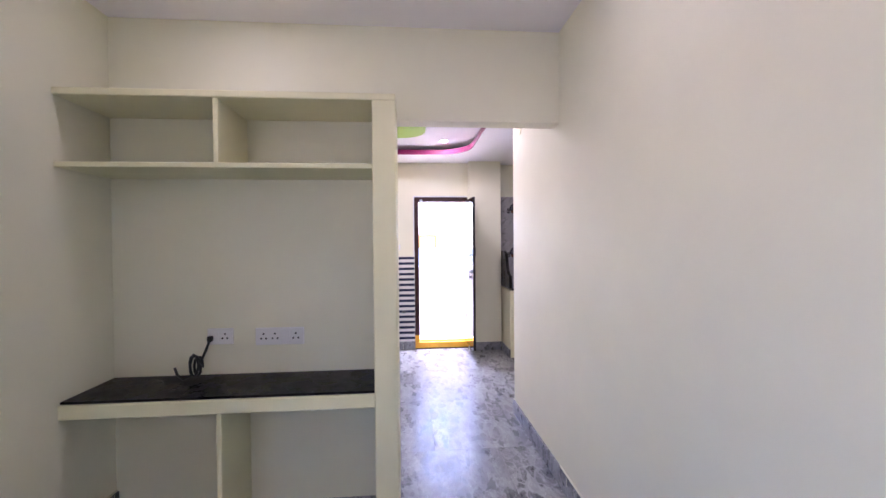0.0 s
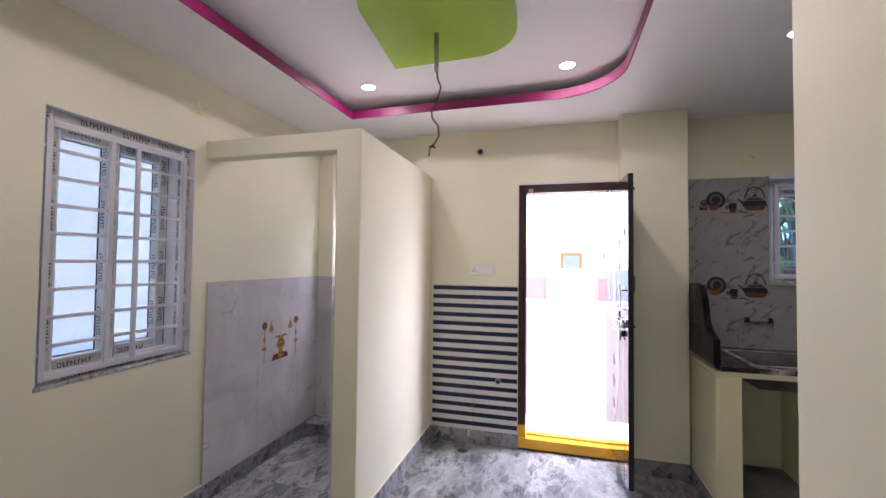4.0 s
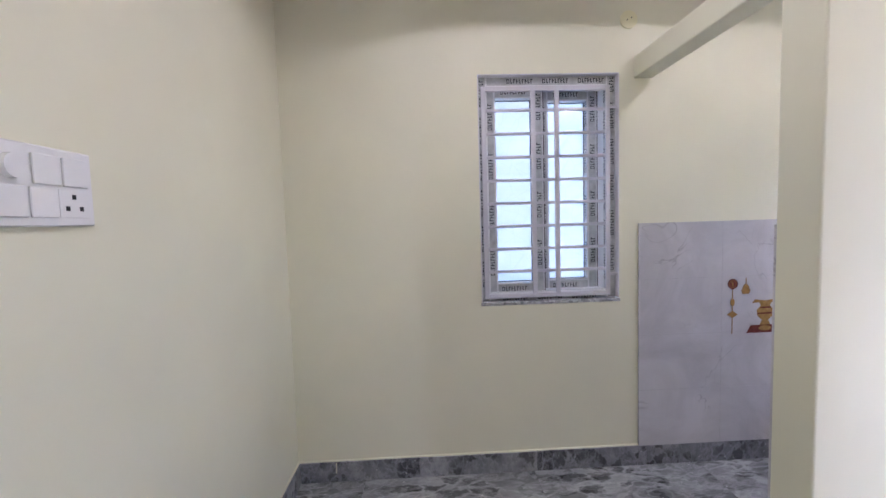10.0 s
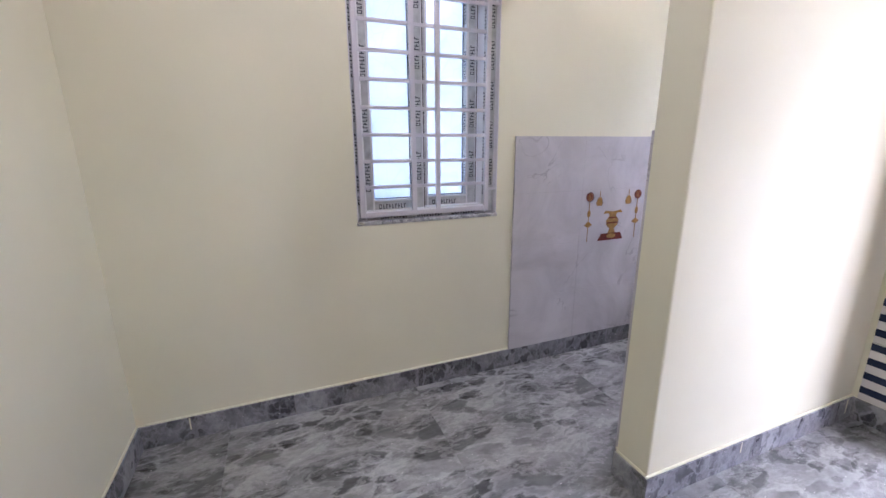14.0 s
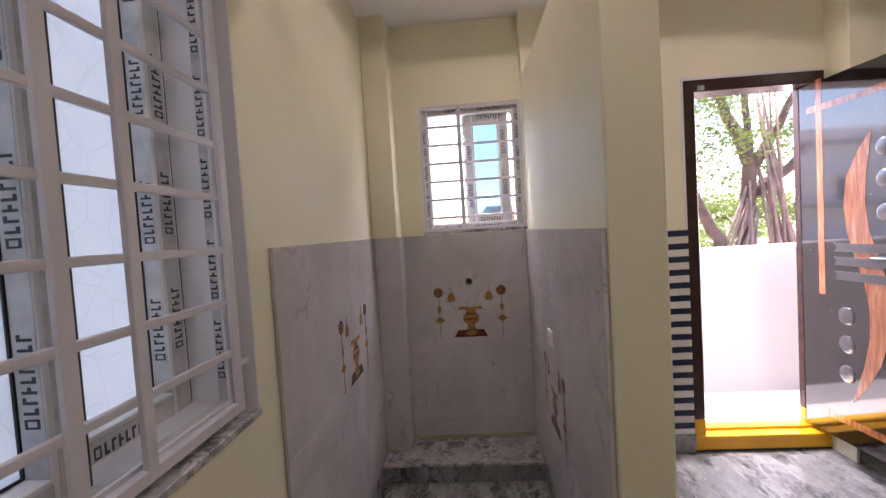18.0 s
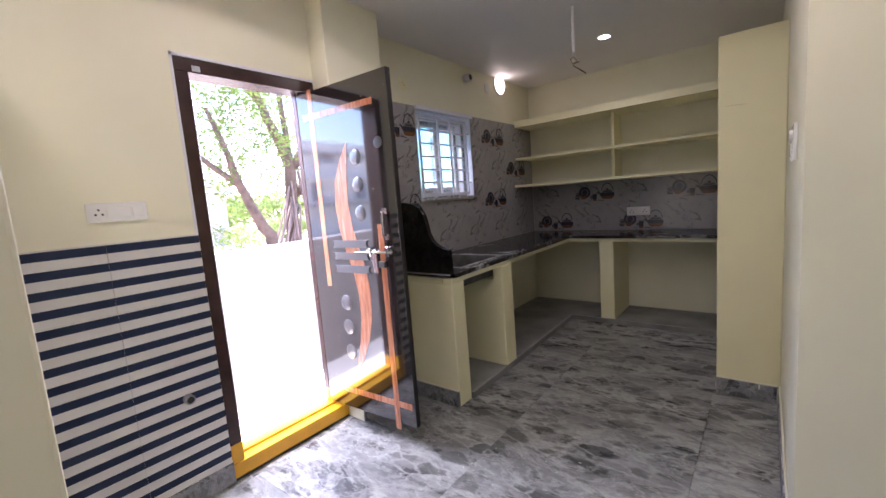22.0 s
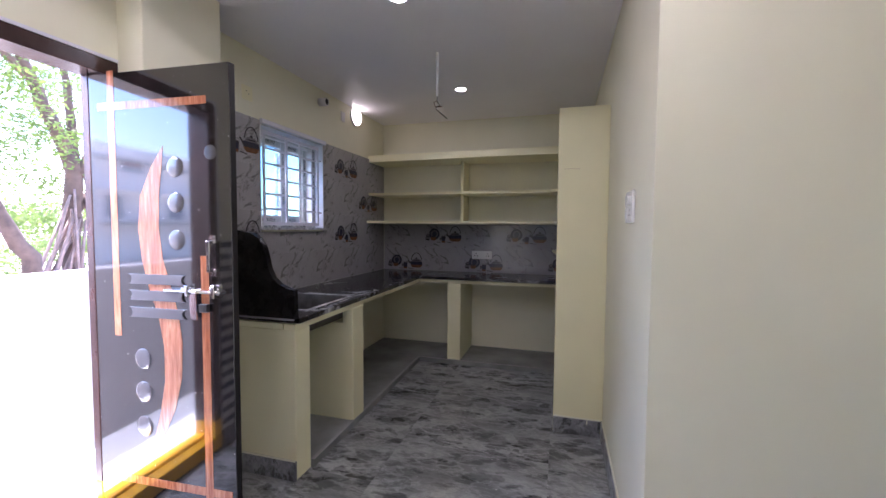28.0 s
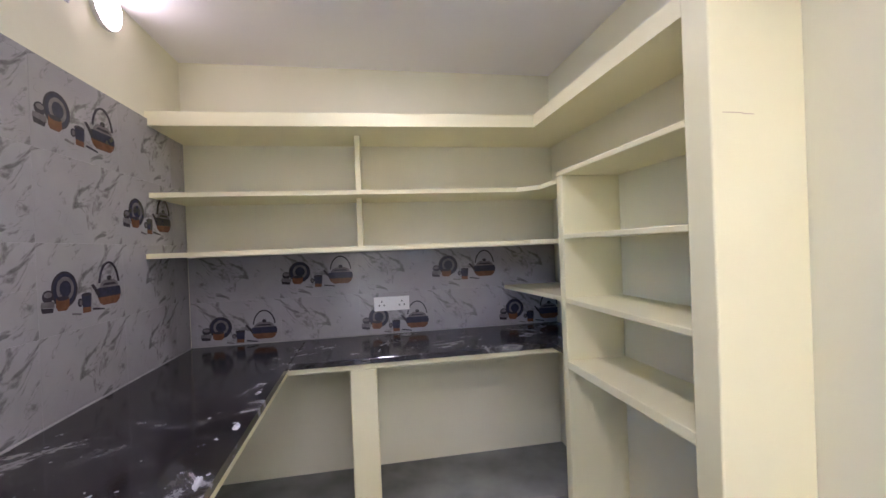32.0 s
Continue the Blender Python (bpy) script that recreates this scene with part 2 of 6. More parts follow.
def printed_tile(name, base, vein, first, top):
    """A pale glossy tile whose grey brush strokes come back on each tile; first and top say where the courses begin."""
    m = material(name, base, 0.14, 0, 0, 0.5)
    sep = node(m, "ShaderNodeSeparateXYZ")
    link(m, m.node_tree.nodes.new("ShaderNodeTexCoord").outputs["Object"], sep.inputs[0])

    def sums(a, b, op="ADD", c=None):
        n = m.node_tree.nodes.new("ShaderNodeMath")
        n.operation = op
        for i, q in enumerate((a, b) if c is None else (a, b, c)):
            if isinstance(q, (int, float)):
                n.inputs[i].default_value = q
            else:
                link(m, q, n.inputs[i])
        return n.outputs[0]
    u = sums(sums(sums(sep.outputs["X"], sep.outputs["Y"]), -first), TU, "WRAP", 0.0)
    w = sums(sums(sep.outputs["Z"], -top), TZ, "WRAP", 0.0)
    com = node(m, "ShaderNodeCombineXYZ")
    link(m, u, com.inputs[0])
    link(m, w, com.inputs[1])
    spun = node(m, "ShaderNodeMapping")
    spun.inputs["Rotation"].default_value = (0, 0, radians(-40))
    link(m, com.outputs[0], spun.inputs["Vector"])
    turned = node(m, "ShaderNodeMapping")
    turned.inputs["Scale"].default_value = (1.0, 2.2, 1.0)
    link(m, spun.outputs[0], turned.inputs["Vector"])
    cloud = ramp(m, noise_tex(m, com.outputs[0], 5.0, 4), [(0.35, tuple(c * 0.88 for c in base)), (0.65, base)])
    brush = ramp(m, noise_tex(m, turned.outputs[0], 6.0, 5, 0.6, 1.4), [(0.555, grey(0)), (0.64, grey(0.65)), (0.72, grey(0.9))])
    line = ramp(m, noise_tex(m, turned.outputs[0], 4.6, 2, 0.5, 2.0), [(0.486, grey(0)), (0.5, grey(0.6)), (0.514, grey(0))])
    gate = ramp(m, noise_tex(m, com.outputs[0], 8.0, 2), [(0.50, grey(0)), (0.60, grey(1))])
    col = mix(m, brush, cloud, vein)
    col = mix(m, mix(m, 1.0, line, gate, "MULTIPLY"), col, vein)
    link(m, col, shader(m).inputs["Base Color"])
    return m


TILE_K = printed_tile("white_marbled_kitchen_tile", (0.375, 0.361, 0.366), (0.10, 0.095, 0.094), 1.285 + 5.97, TILE_TOP)
TILE_KE = printed_tile("white_marbled_kitchen_tile_east", (0.375, 0.361, 0.366), (0.10, 0.095, 0.094), 5.932 + 3.80, 1.145)
TILE_N = veined_tile("pale_grey_marbled_tile", (0.62, 0.60, 0.61), (0.34, 0.33, 0.335), 3.2, 0.14, 0.8, 0.78)
GROUT = paint("pale_grout", (0.42, 0.41, 0.41), 0.8)
CEMENT = paint("white_cement_line", (0.34, 0.33, 0.32), 0.85, 0.2, 12)
NAVY = paint("navy_tile_stripe", (0.025, 0.035, 0.07), 0.25, 0.25, 9)
shader(NAVY).inputs["Specular IOR Level"].default_value = 0.2
IVORY = paint("ivory_tile_stripe", (0.70, 0.68, 0.64), 0.25, 0.06, 5)
UPVC = paint("white_upvc", (0.78, 0.78, 0.79), 0.3, 0.04)
TAPE = paint("grey_protective_tape", (0.56, 0.57, 0.57), 0.32, 0.25, 22, 60, 0.1)
PRINT = material("dark_tape_print", (0.03, 0.035, 0.05), 0.5)
GASKET = material("black_rubber_gasket", (0.02, 0.02, 0.022), 0.6)
GRILLE = paint("white_painted_steel_grille", (0.66, 0.64, 0.68), 0.35, 0.06)
REVEAL = paint("white_window_reveal", (0.74, 0.74, 0.78), 0.6)
PLASTIC = material("white_switch_plastic", (0.81, 0.80, 0.775), 0.25)
PLASTIC_D = material("black_hole", (0.01, 0.01, 0.01), 0.6)
PVC = paint("grey_white_pvc_pipe", (0.62, 0.60, 0.58), 0.4)
PVC_DULL = paint("dusty_grey_pvc", (0.33, 0.32, 0.32), 0.5)
CHROME = material("chrome", (0.75, 0.75, 0.78), 0.12, 1.0)
SMOKE = material("clear_grey_acrylic", (0.085, 0.082, 0.087), 0.2, 0, 1.0, 0.4)
shader(SMOKE).inputs["Coat IOR"].default_value = 1.6
STEEL = paint("dusty_brushed_steel", (0.42, 0.42, 0.42), 0.35, 0.25, 14)
shader(STEEL).inputs["Metallic"].default_value = 0.85
IRON = paint("dark_iron", (0.05, 0.045, 0.04), 0.5, 0.3, 20)
BLACK = material("black_cable_rubber", (0.012, 0.012, 0.013), 0.4)
COPPER = material("reddish_wire", (0.12, 0.03, 0.015), 0.5)
YELLOW = paint("yellow_enamel", (0.80, 0.40, 0.008), 0.4, 0.12, 6)
FRAMEWOOD = paint("dark_brown_door_frame", (0.045, 0.020, 0.016), 0.25, 0.3, 8)
VENEER = material("glossy_dark_door_veneer", (0.020, 0.014, 0.014), 0.12, 0, 1.0, 0.15)
shader(VENEER).inputs["Coat IOR"].default_value = 1.88
v = coords(VENEER, (1, 1, 0.12))
link(VENEER, ramp(VENEER, noise_tex(VENEER, v, 18, 5), [(0.35, (0.006, 0.005, 0.005)), (0.7, (0.014, 0.010, 0.010))]), shader(VENEER).inputs["Base Color"])
grain_col = shader(VENEER).inputs["Base Color"].links[0].from_socket
link(VENEER, mix(VENEER, ramp(VENEER, noise_tex(VENEER, coords(VENEER), 85, 1, 0.4), [(0.775, grey(0)), (0.795, grey(0.6))]), grain_col, (0.6, 0.58, 0.56)), shader(VENEER).inputs["Base Color"])
shader(VENEER).inputs["Coat Roughness"].default_value = 0.06
EDGE = paint("dull_black_door_edge", (0.012, 0.010, 0.010), 0.65, 0.3, 12)
INLAY = material("orange_wood_inlay", (0.42, 0.15, 0.06), 0.2, 0, 1.0)
v = coords(INLAY, (1, 1, 0.10))
link(INLAY, ramp(INLAY, noise_tex(INLAY, v, 70, 5, 0.6, 0.5), [(0.3, (0.26, 0.075, 0.03)), (0.55, (0.46, 0.17, 0.075)), (0.75, (0.60, 0.27, 0.14))]), shader(INLAY).inputs["Base Color"])


def frosted(name, colour, sheen=0.08):
    m = bpy.data.materials.new(name)
    m.use_nodes = True
    nt = m.node_tree
    nt.nodes.remove(nt.nodes["Principled BSDF"])
    tr = nt.nodes.new("ShaderNodeBsdfTranslucent")
    tr.inputs["Color"].default_value = (*colour, 1)
    gl = nt.nodes.new("ShaderNodeBsdfGlossy")
    gl.inputs["Roughness"].default_value = 0.15
    mx = nt.nodes.new("ShaderNodeMixShader")
    mx.inputs[0].default_value = sheen
    nt.links.new(tr.outputs[0], mx.inputs[1])
    nt.links.new(gl.outputs[0], mx.inputs[2])
    nt.links.new(mx.outputs[0], nt.nodes["Material Output"].inputs["Surface"])
    return m


def clear(name, colour):
    m = frosted(name, colour, 0.07)
    nt = m.node_tree
    old = [n for n in nt.nodes if n.type == "BSDF_TRANSLUCENT"][0]
    tp = nt.nodes.new("ShaderNodeBsdfTransparent")
    tp.inputs["Color"].default_value = (*colour, 1)
    mx = [n for n in nt.nodes if n.type == "MIX_SHADER"][0]
    nt.links.new(tp.outputs[0], mx.inputs[1])
    nt.nodes.remove(old)
    return m


FROST = frosted("frosted_window_glass", (0.52, 0.56, 0.575))
v = coords(FROST)
fern = node(FROST, "ShaderNodeTexVoronoi", Scale=13.0)
fern.feature = "DISTANCE_TO_EDGE"
link(FROST, v, fern.inputs["Vector"])
etched = ramp(FROST, fern.outputs["Distance"], [(0.004, (0.41, 0.45, 0.452)), (0.03, (0.445, 0.485, 0.487))])
link(FROST, etched, [n for n in FROST.node_tree.nodes if n.type == "BSDF_TRANSLUCENT"][0].inputs["Color"])
GLASS = clear("blue_tinted_window_glass", (0.40, 0.57, 0.65))


def glow(name, colour, strength):
    m = bpy.data.materials.new(name)
    m.use_nodes = True
    b = shader(m)
    b.inputs["Base Color"].default_value = (0.8, 0.8, 0.8, 1)
    b.inputs["Emission Color"].default_value = (*colour, 1)
    b.inputs["Emission Strength"].default_value = strength
    return m


LED = glow("led_diffuser", (1.0, 0.95, 0.88), 3.2)
LAMP = glow("lit_lamp_globe", (1.0, 0.86, 0.74), 1.0)


# ---- building helpers ----
BASE = {}
def box(x0, y0, z0, x1, y1, z1, bevel=0.0, segs=1, bm=None):
    b = bmesh.new()
    bmesh.ops.create_cube(b, size=1.0, matrix=Matrix.Translation(((x0 + x1) / 2, (y0 + y1) / 2, (z0 + z1) / 2)) @ Matrix.Diagonal((abs(x1 - x0), abs(y1 - y0), abs(z1 - z0), 1)))
    if bevel:
        bmesh.ops.bevel(b, geom=b.edges[:], offset=bevel, segments=segs, affect="EDGES", profile=0.5)
    if bm is None:
        return b
    me = bpy.data.meshes.new("tmp")
    b.to_mesh(me)
    b.free()
    bm.from_mesh(me)
    bpy.data.meshes.remove(me)
    return bm


def boxes(*rows, bevel=0.0):
    bm = bmesh.new()
    for r in rows:
        box(*r, bevel=bevel, bm=bm)
    return bm


def part(name, bm, mat, parent=None, label="", smooth=False):
    """One mesh object out of a bmesh in world coordinates, under a thing or a part."""
    me = bpy.data.meshes.new(name)
    if smooth:
        for f in bm.faces:
            f.smooth = True
    bm.to_mesh(me)
    bm.free()
    for m in (mat if isinstance(mat, (list, tuple)) else [mat]):
        me.materials.append(m)
    ob = new(name, me)
    if parent:
        ob.parent = parent
        ob.matrix_parent_inverse = Matrix.Translation(-Vector(BASE.get(parent.name, (0, 0, 0))))
    if label:
        ob["label"] = label
    return ob


def thing(name, at, label, category, group="", kind=""):
    e = new(name)
    e.location = at
    e.empty_display_size = 0.1
    BASE[e.name] = tuple(at)
    return tagged(e, label, category, group, kind)


def grid_solid(us, vs, holes, w0, w1, axis):
    """A wall or sheet with rectangular holes: cells of us x vs, extruded from w0 to w1 along an axis ('x', 'y' or 'z')."""
    us, vs = sorted(set(us)), sorted(set(vs))

    def full(i, j):
        if not (0 <= i < len(us) - 1 and 0 <= j < len(vs) - 1):
            return False
        a, b = (us[i] + us[i + 1]) / 2, (vs[j] + vs[j + 1]) / 2
        return not any(h[0] < a < h[1] and h[2] < b < h[3] for h in holes)

    def put(u, v, w):
        return {"x": (w, u, v), "y": (u, w, v), "z": (u, v, w)}[axis]
    bm = bmesh.new()
    for i in range(len(us) - 1):
        for j in range(len(vs) - 1):
            if not full(i, j):
                continue
            a, b, c, d = us[i], us[i + 1], vs[j], vs[j + 1]
            quads = [[(a, c, w), (b, c, w), (b, d, w), (a, d, w)] for w in (w0, w1)]
            for di, dj, p, q in ((-1, 0, (a, c), (a, d)), (1, 0, (b, c), (b, d)), (0, -1, (a, c), (b, c)), (0, 1, (a, d), (b, d))):
                if not full(i + di, j + dj):
                    quads.append([(*p, w0), (*q, w0), (*q, w1), (*p, w1)])
            for q in quads:
                bm.faces.new([bm.verts.new(put(*k)) for k in q])
    bmesh.ops.remove_doubles(bm, verts=bm.verts[:], dist=1e-5)
    bmesh.ops.recalc_face_normals(bm, faces=bm.faces[:])
    return bm


def wall(name, axis, w0, w1, u0, u1, z0, z1, openings=(), mat=None, label="plain cream painted plaster wall", category="wall"):
    us, vs = [u0, u1], [z0, z1]
    for o in openings:
        us += [o[0], o[1]]
        vs += [o[2], o[3]]
    return tagged(part(name, grid_solid(us, [v for v in vs if z0 <= v <= z1], openings, w0, w1, axis), mat or CREAM), label, category, kind="structure")


def plate(points, w0, w1, axis):
    """A flat polygon in the plane across an axis, extruded along it. points: (u, z)."""
    bm = bmesh.new()

    def put(u, v, w):
        return (w, u, v) if axis == "x" else (u, w, v)
    low = bm.faces.new([bm.verts.new(put(u, v, w0)) for u, v in points])
    r = bmesh.ops.extrude_face_region(bm, geom=[low])
    d = w1 - w0
    bmesh.ops.translate(bm, verts=[g for g in r["geom"] if isinstance(g, bmesh.types.BMVert)], vec=(d, 0, 0) if axis == "x" else (0, d, 0))
    bmesh.ops.recalc_face_normals(bm, faces=bm.faces[:])
    return bm


def tube(points, radius, sides=8, r1=None):
    """A round bar along points, tapering from radius to r1."""
    bm = bmesh.new()
    pts = [Vector(p) for p in points]
    rings = []
    side = Vector((1, 0, 0))
    for i, p in enumerate(pts):
        way = (pts[min(i + 1, len(pts) - 1)] - pts[max(i - 1, 0)]).normalized()
        a = way.cross(side if abs(way.dot(side)) < 0.9 else Vector((0, 1, 0))).normalized()
        b = way.cross(a)
        r = radius if r1 is None else radius + (r1 - radius) * i / (len(pts) - 1)
        rings.append([bm.verts.new(p + (a * math.cos(k * math.tau / sides) + b * math.sin(k * math.tau / sides)) * r) for k in range(sides)])
    for q, s in zip(rings, rings[1:]):
        for k in range(sides):
            bm.faces.new((q[k], q[(k + 1) % sides], s[(k + 1) % sides], s[k]))
    bm.faces.new(rings[0][::-1])
    bm.faces.new(rings[-1])
    bmesh.ops.recalc_face_normals(bm, faces=bm.faces[:])
    return bm


def join(*bms):
    out = bmesh.new()
    for b in bms:
        me = bpy.data.meshes.new("tmp")
        b.to_mesh(me)
        b.free()
        out.from_mesh(me)
        bpy.data.meshes.remove(me)
    return out


def arc(cx, cy, rx, ry, a0, a1, n):
    return [(cx + rx * math.cos(radians(a0 + (a1 - a0) * i / n)), cy + ry * math.sin(radians(a0 + (a1 - a0) * i / n))) for i in range(n + 1)]


# ---- the plan, in metres ----
WEST, EAST, CEIL_Z, TRAY_Z, BED_Z, ROOF_Z = -1.795, 3.812, 2.567, 2.675, 2.70, 2.86
SOUTH_HALL, NORTH_HALL, NORTH_NICHE, NORTH_K, SOUTH_K = 2.72, 5.87, 5.93, 5.982, 3.66
PASS_E, BED_S, BED_W = 0.803, -1.5, -1.712

# ---- walls ----
# the bedroom opening is out of view, assumed so that daylight gets in
wall("wall_west", "x", WEST - 0.13, WEST, BED_S, 6.10, -0.12, ROOF_Z, [(3.726, 4.470, 0.925, 2.120), (-1.30, -0.20, 0.80, 2.10)])
wall("wall_west_bedroom", "x", WEST, BED_W, BED_S, 2.60, -0.12, ROOF_Z, [(-1.30, -0.20, 0.80, 2.10)])
wall("wall_north_niche", "y", NORTH_NICHE, 6.06, WEST, -0.90, -0.12, ROOF_Z, [(-1.508, -0.902, 1.342, 2.092)])
wall("wall_north_hall", "y", NORTH_HALL, 6.0, -0.90, 1.158, -0.12, ROOF_Z, [(-0.02, 0.72, -0.12, 2.10)])
wall("wall_north_kitchen", "y", NORTH_K, 6.10, 1.158, EAST + 0.13, -0.12, ROOF_Z, [(1.74, 2.515, 1.355, 2.085)])
wall("wall_east_kitchen", "x", EAST, EAST + 0.13, 3.53, NORTH_K, -0.12, ROOF_Z)
wall("wall_south_kitchen", "y", 3.53, SOUTH_K, PASS_E + 0.13, EAST, -0.12, ROOF_Z)
CORNER_E = 0.797                              # the passage wall leans in a little towards its end


def prism(points, z0, z1):
    """A flat polygon in x and y, extruded from z0 to z1."""
    bm = bmesh.new()
    low = bm.faces.new([bm.verts.new((x, y, z0)) for x, y in points])
    r = bmesh.ops.extrude_face_region(bm, geom=[low])
    bmesh.ops.translate(bm, verts=[g for g in r["geom"] if isinstance(g, bmesh.types.BMVert)], vec=(0, 0, z1 - z0))
    bmesh.ops.recalc_face_normals(bm, faces=bm.faces[:])
    return bm


tagged(part("wall_passage_east", prism([(PASS_E, BED_S), (PASS_E, 2.60), (CORNER_E, SOUTH_K), (PASS_E + 0.13, SOUTH_K), (PASS_E + 0.13, BED_S)], -0.12, ROOF_Z), CREAM), "plain cream painted plaster wall", "wall", kind="structure")
wall("wall_south_hall", "y", 2.60, SOUTH_HALL, WEST, PASS_E, -0.12, ROOF_Z, [(-0.175, PASS_E, -0.12, 2.165)])
wall("wall_south_bedroom", "y", BED_S - 0.13, BED_S, WEST - 0.13, PASS_E + 0.13, -0.12, ROOF_Z)
tagged(part("column", box(0.722, 5.725, -0.12, 1.158, 6.0, ROOF_Z, 0.006, 2), CREAM), "square cream painted plaster column beside the door", "column", kind="structure")
tagged(part("column", box(WEST, 5.785, -0.12, -1.65, 5.93, ROOF_Z, 0.008, 2), CREAM), "narrow cream plaster column in the niche corner", "column", kind="structure")
# low partition beside the niche, and the beam across its mouth
tagged(part("partition_wall", join(box(-0.90, 4.54, -0.12, -0.753, NORTH_HALL, 2.198, 0.007, 2), box(WEST, 4.545, 2.088, -0.895, 4.645, 2.196, 0.006, 2)), CREAM),
       "low cream plastered partition wall with a beam across the niche", "wall", kind="structure")

# ---- ceilings ----
TRAY = [(-1.248, 5.360)] + arc(0.245, 4.93, 0.403, 0.40, 90, 0, 14) + [(0.648, 3.44)] + arc(-0.925, 3.785, 0.345, 0.345, 270, 180, 14)


def holed_sheet(outer, inner, z0, z1):
    bm = bmesh.new()
    for z in (z0, z1):
        edges = []
        for loop in (outer, inner):
            vs = [bm.verts.new((x, y, z)) for x, y in loop]
            edges += [bm.edges.new((vs[i], vs[(i + 1) % len(vs)])) for i in range(len(vs))]
        bmesh.ops.triangle_fill(bm, use_beauty=True, use_dissolve=False, edges=edges)
    for loop in (outer, inner):
        for i in range(len(loop)):
            (a, b), (c, d) = loop[i], loop[(i + 1) % len(loop)]
            bm.faces.new([bm.verts.new(p) for p in ((a, b, z0), (c, d, z0), (c, d, z1), (a, b, z1))])
    bmesh.ops.remove_doubles(bm, verts=bm.verts[:], dist=1e-5)
    bmesh.ops.recalc_face_normals(bm, faces=bm.faces[:])
    return bm


def grown(loop, by):
    cx, cy = sum(p[0] for p in loop) / len(loop), sum(p[1] for p in loop) / len(loop)
    return [(x + by * (1 if x > cx else -1), y + by * (1 if y > cy else -1)) for x, y in loop]


OUTER = [(WEST - 0.02, SOUTH_HALL - 0.02), (EAST + 0.02, SOUTH_HALL - 0.02), (EAST + 0.02, 6.08), (WEST - 0.02, 6.08)]
tagged(part("ceiling", holed_sheet(OUTER, TRAY, CEIL_Z, CEIL_Z + 0.014), CEIL), "white false ceiling with a recessed tray", "ceiling", kind="structure")
tagged(part("ceiling", boxes((-1.65, 3.1, TRAY_Z, 1.05, 5.68, TRAY_Z + 0.03)), CEIL), "raised white tray of the false ceiling", "ceiling", kind="structure")
tagged(part("ceiling", boxes((WEST - 0.05, BED_S - 0.05, BED_Z, PASS_E + 0.05, 2.62, BED_Z + 0.03)), CEIL), "plain white bedroom ceiling", "ceiling", kind="structure")
COVE = [(-1.62, 5.65), (1.02, 5.65), (1.02, 3.13), (-1.62, 3.13)]
tagged(part("trim", holed_sheet(grown(COVE, 0.02), COVE, CEIL_Z + 0.014, TRAY_Z), CEIL), "white cove side of the ceiling tray", "trim", kind="structure")
LIP_OUT = grown(TRAY, 0.006)
tagged(part("trim", holed_sheet(LIP_OUT, grown(TRAY, -0.002), CEIL_Z - 0.001, CEIL_Z + 0.060), MAGENTA), "magenta painted lip round the ceiling tray", "trim", kind="structure")
tagged(part("roof", box(WEST - 0.2, BED_S - 0.2, ROOF_Z - 0.01, EAST + 0.2, 6.12, ROOF_Z + 0.12), CEIL), "flat concrete roof slab", "roof", kind="structure")
CHAJJA = paint("white_exterior_paint", (0.80, 0.80, 0.81), 0.7, 0.06)
# Unseen dark skin on the outer wall, added to cut bounce onto the parapet.
DARK_SKIN = paint("dark_bounce_skin", (0.13, 0.128, 0.125), 0.9, 0.15, 1.5, 50, 0.3)
tagged(part("outer_plaster", boxes((-0.895, 6.003, -0.055, -0.07, 6.018, 2.295), (0.79, 6.003, -0.055, 1.15, 6.018, 2.295), (-0.07, 6.003, 2.14, 0.79, 6.018, 2.295),
                                   (1.165, 6.103, -0.055, 1.70, 6.118, 2.295), (2.55, 6.103, -0.055, EAST + 0.12, 6.118, 2.295), (1.70, 6.103, -0.055, 2.55, 6.118, 1.30),
                                   (WEST, 6.063, -0.055, -1.56, 6.078, 2.295), (-1.56, 6.063, -0.055, -0.91, 6.078, 1.30)), DARK_SKIN), "unseen dark skin on the outer wall that cuts bounce light", "wall", kind="structure")
# Slab is out of view; its depth is set to keep sun out.
tagged(part("sunshade", box(WEST - 0.2, 6.0, 2.30, EAST + 0.2, 6.56, 2.40), CHAJJA), "unseen white concrete sunshade slab, sized to block sun at the door", "sunshade", kind="structure")

# ---- floor: marble slabs on a screed ----
floor = tagged(part("floor", prism([(WEST - 0.1, BED_S), (PASS_E + 0.12, BED_S), (PASS_E + 0.12, SOUTH_K - 0.12), (EAST + 0.1, SOUTH_K - 0.12), (EAST + 0.1, 6.0), (WEST - 0.1, 6.0)], -0.14, -0.016), CEMENT), "polished grey marble slab floor with pale veins", "floor", kind="structure")


def slab_mesh(w, d):
    bm = box(0, 0, -0.015, w, d, 0)
    me = bpy.data.meshes.new("floor_slab")
    bm.to_mesh(me)
    bm.free()
    me.materials.append(FLOOR)
    return me


SW, SD = 1.21, 0.915
rows_y = [BED_S + SD * i for i in range(9)]
for j, y in enumerate(rows_y):
    x = WEST - (0.55 if j % 2 else 0.1)
    while x < EAST:
        x1, y1 = min(x + SW, EAST), min(y + SD, 6.0)
        x0 = max(x, WEST)
        if y1 <= SOUTH_K - 0.1:
            x1 = min(x1, PASS_E + 0.10)
        if x1 - x0 > 0.02:
            ob = new("slab", slab_mesh(x1 - x0 - 0.0009, y1 - y - 0.0009))
            ob.location = (x0, y, 0)
            ob.parent = floor
        x += SW


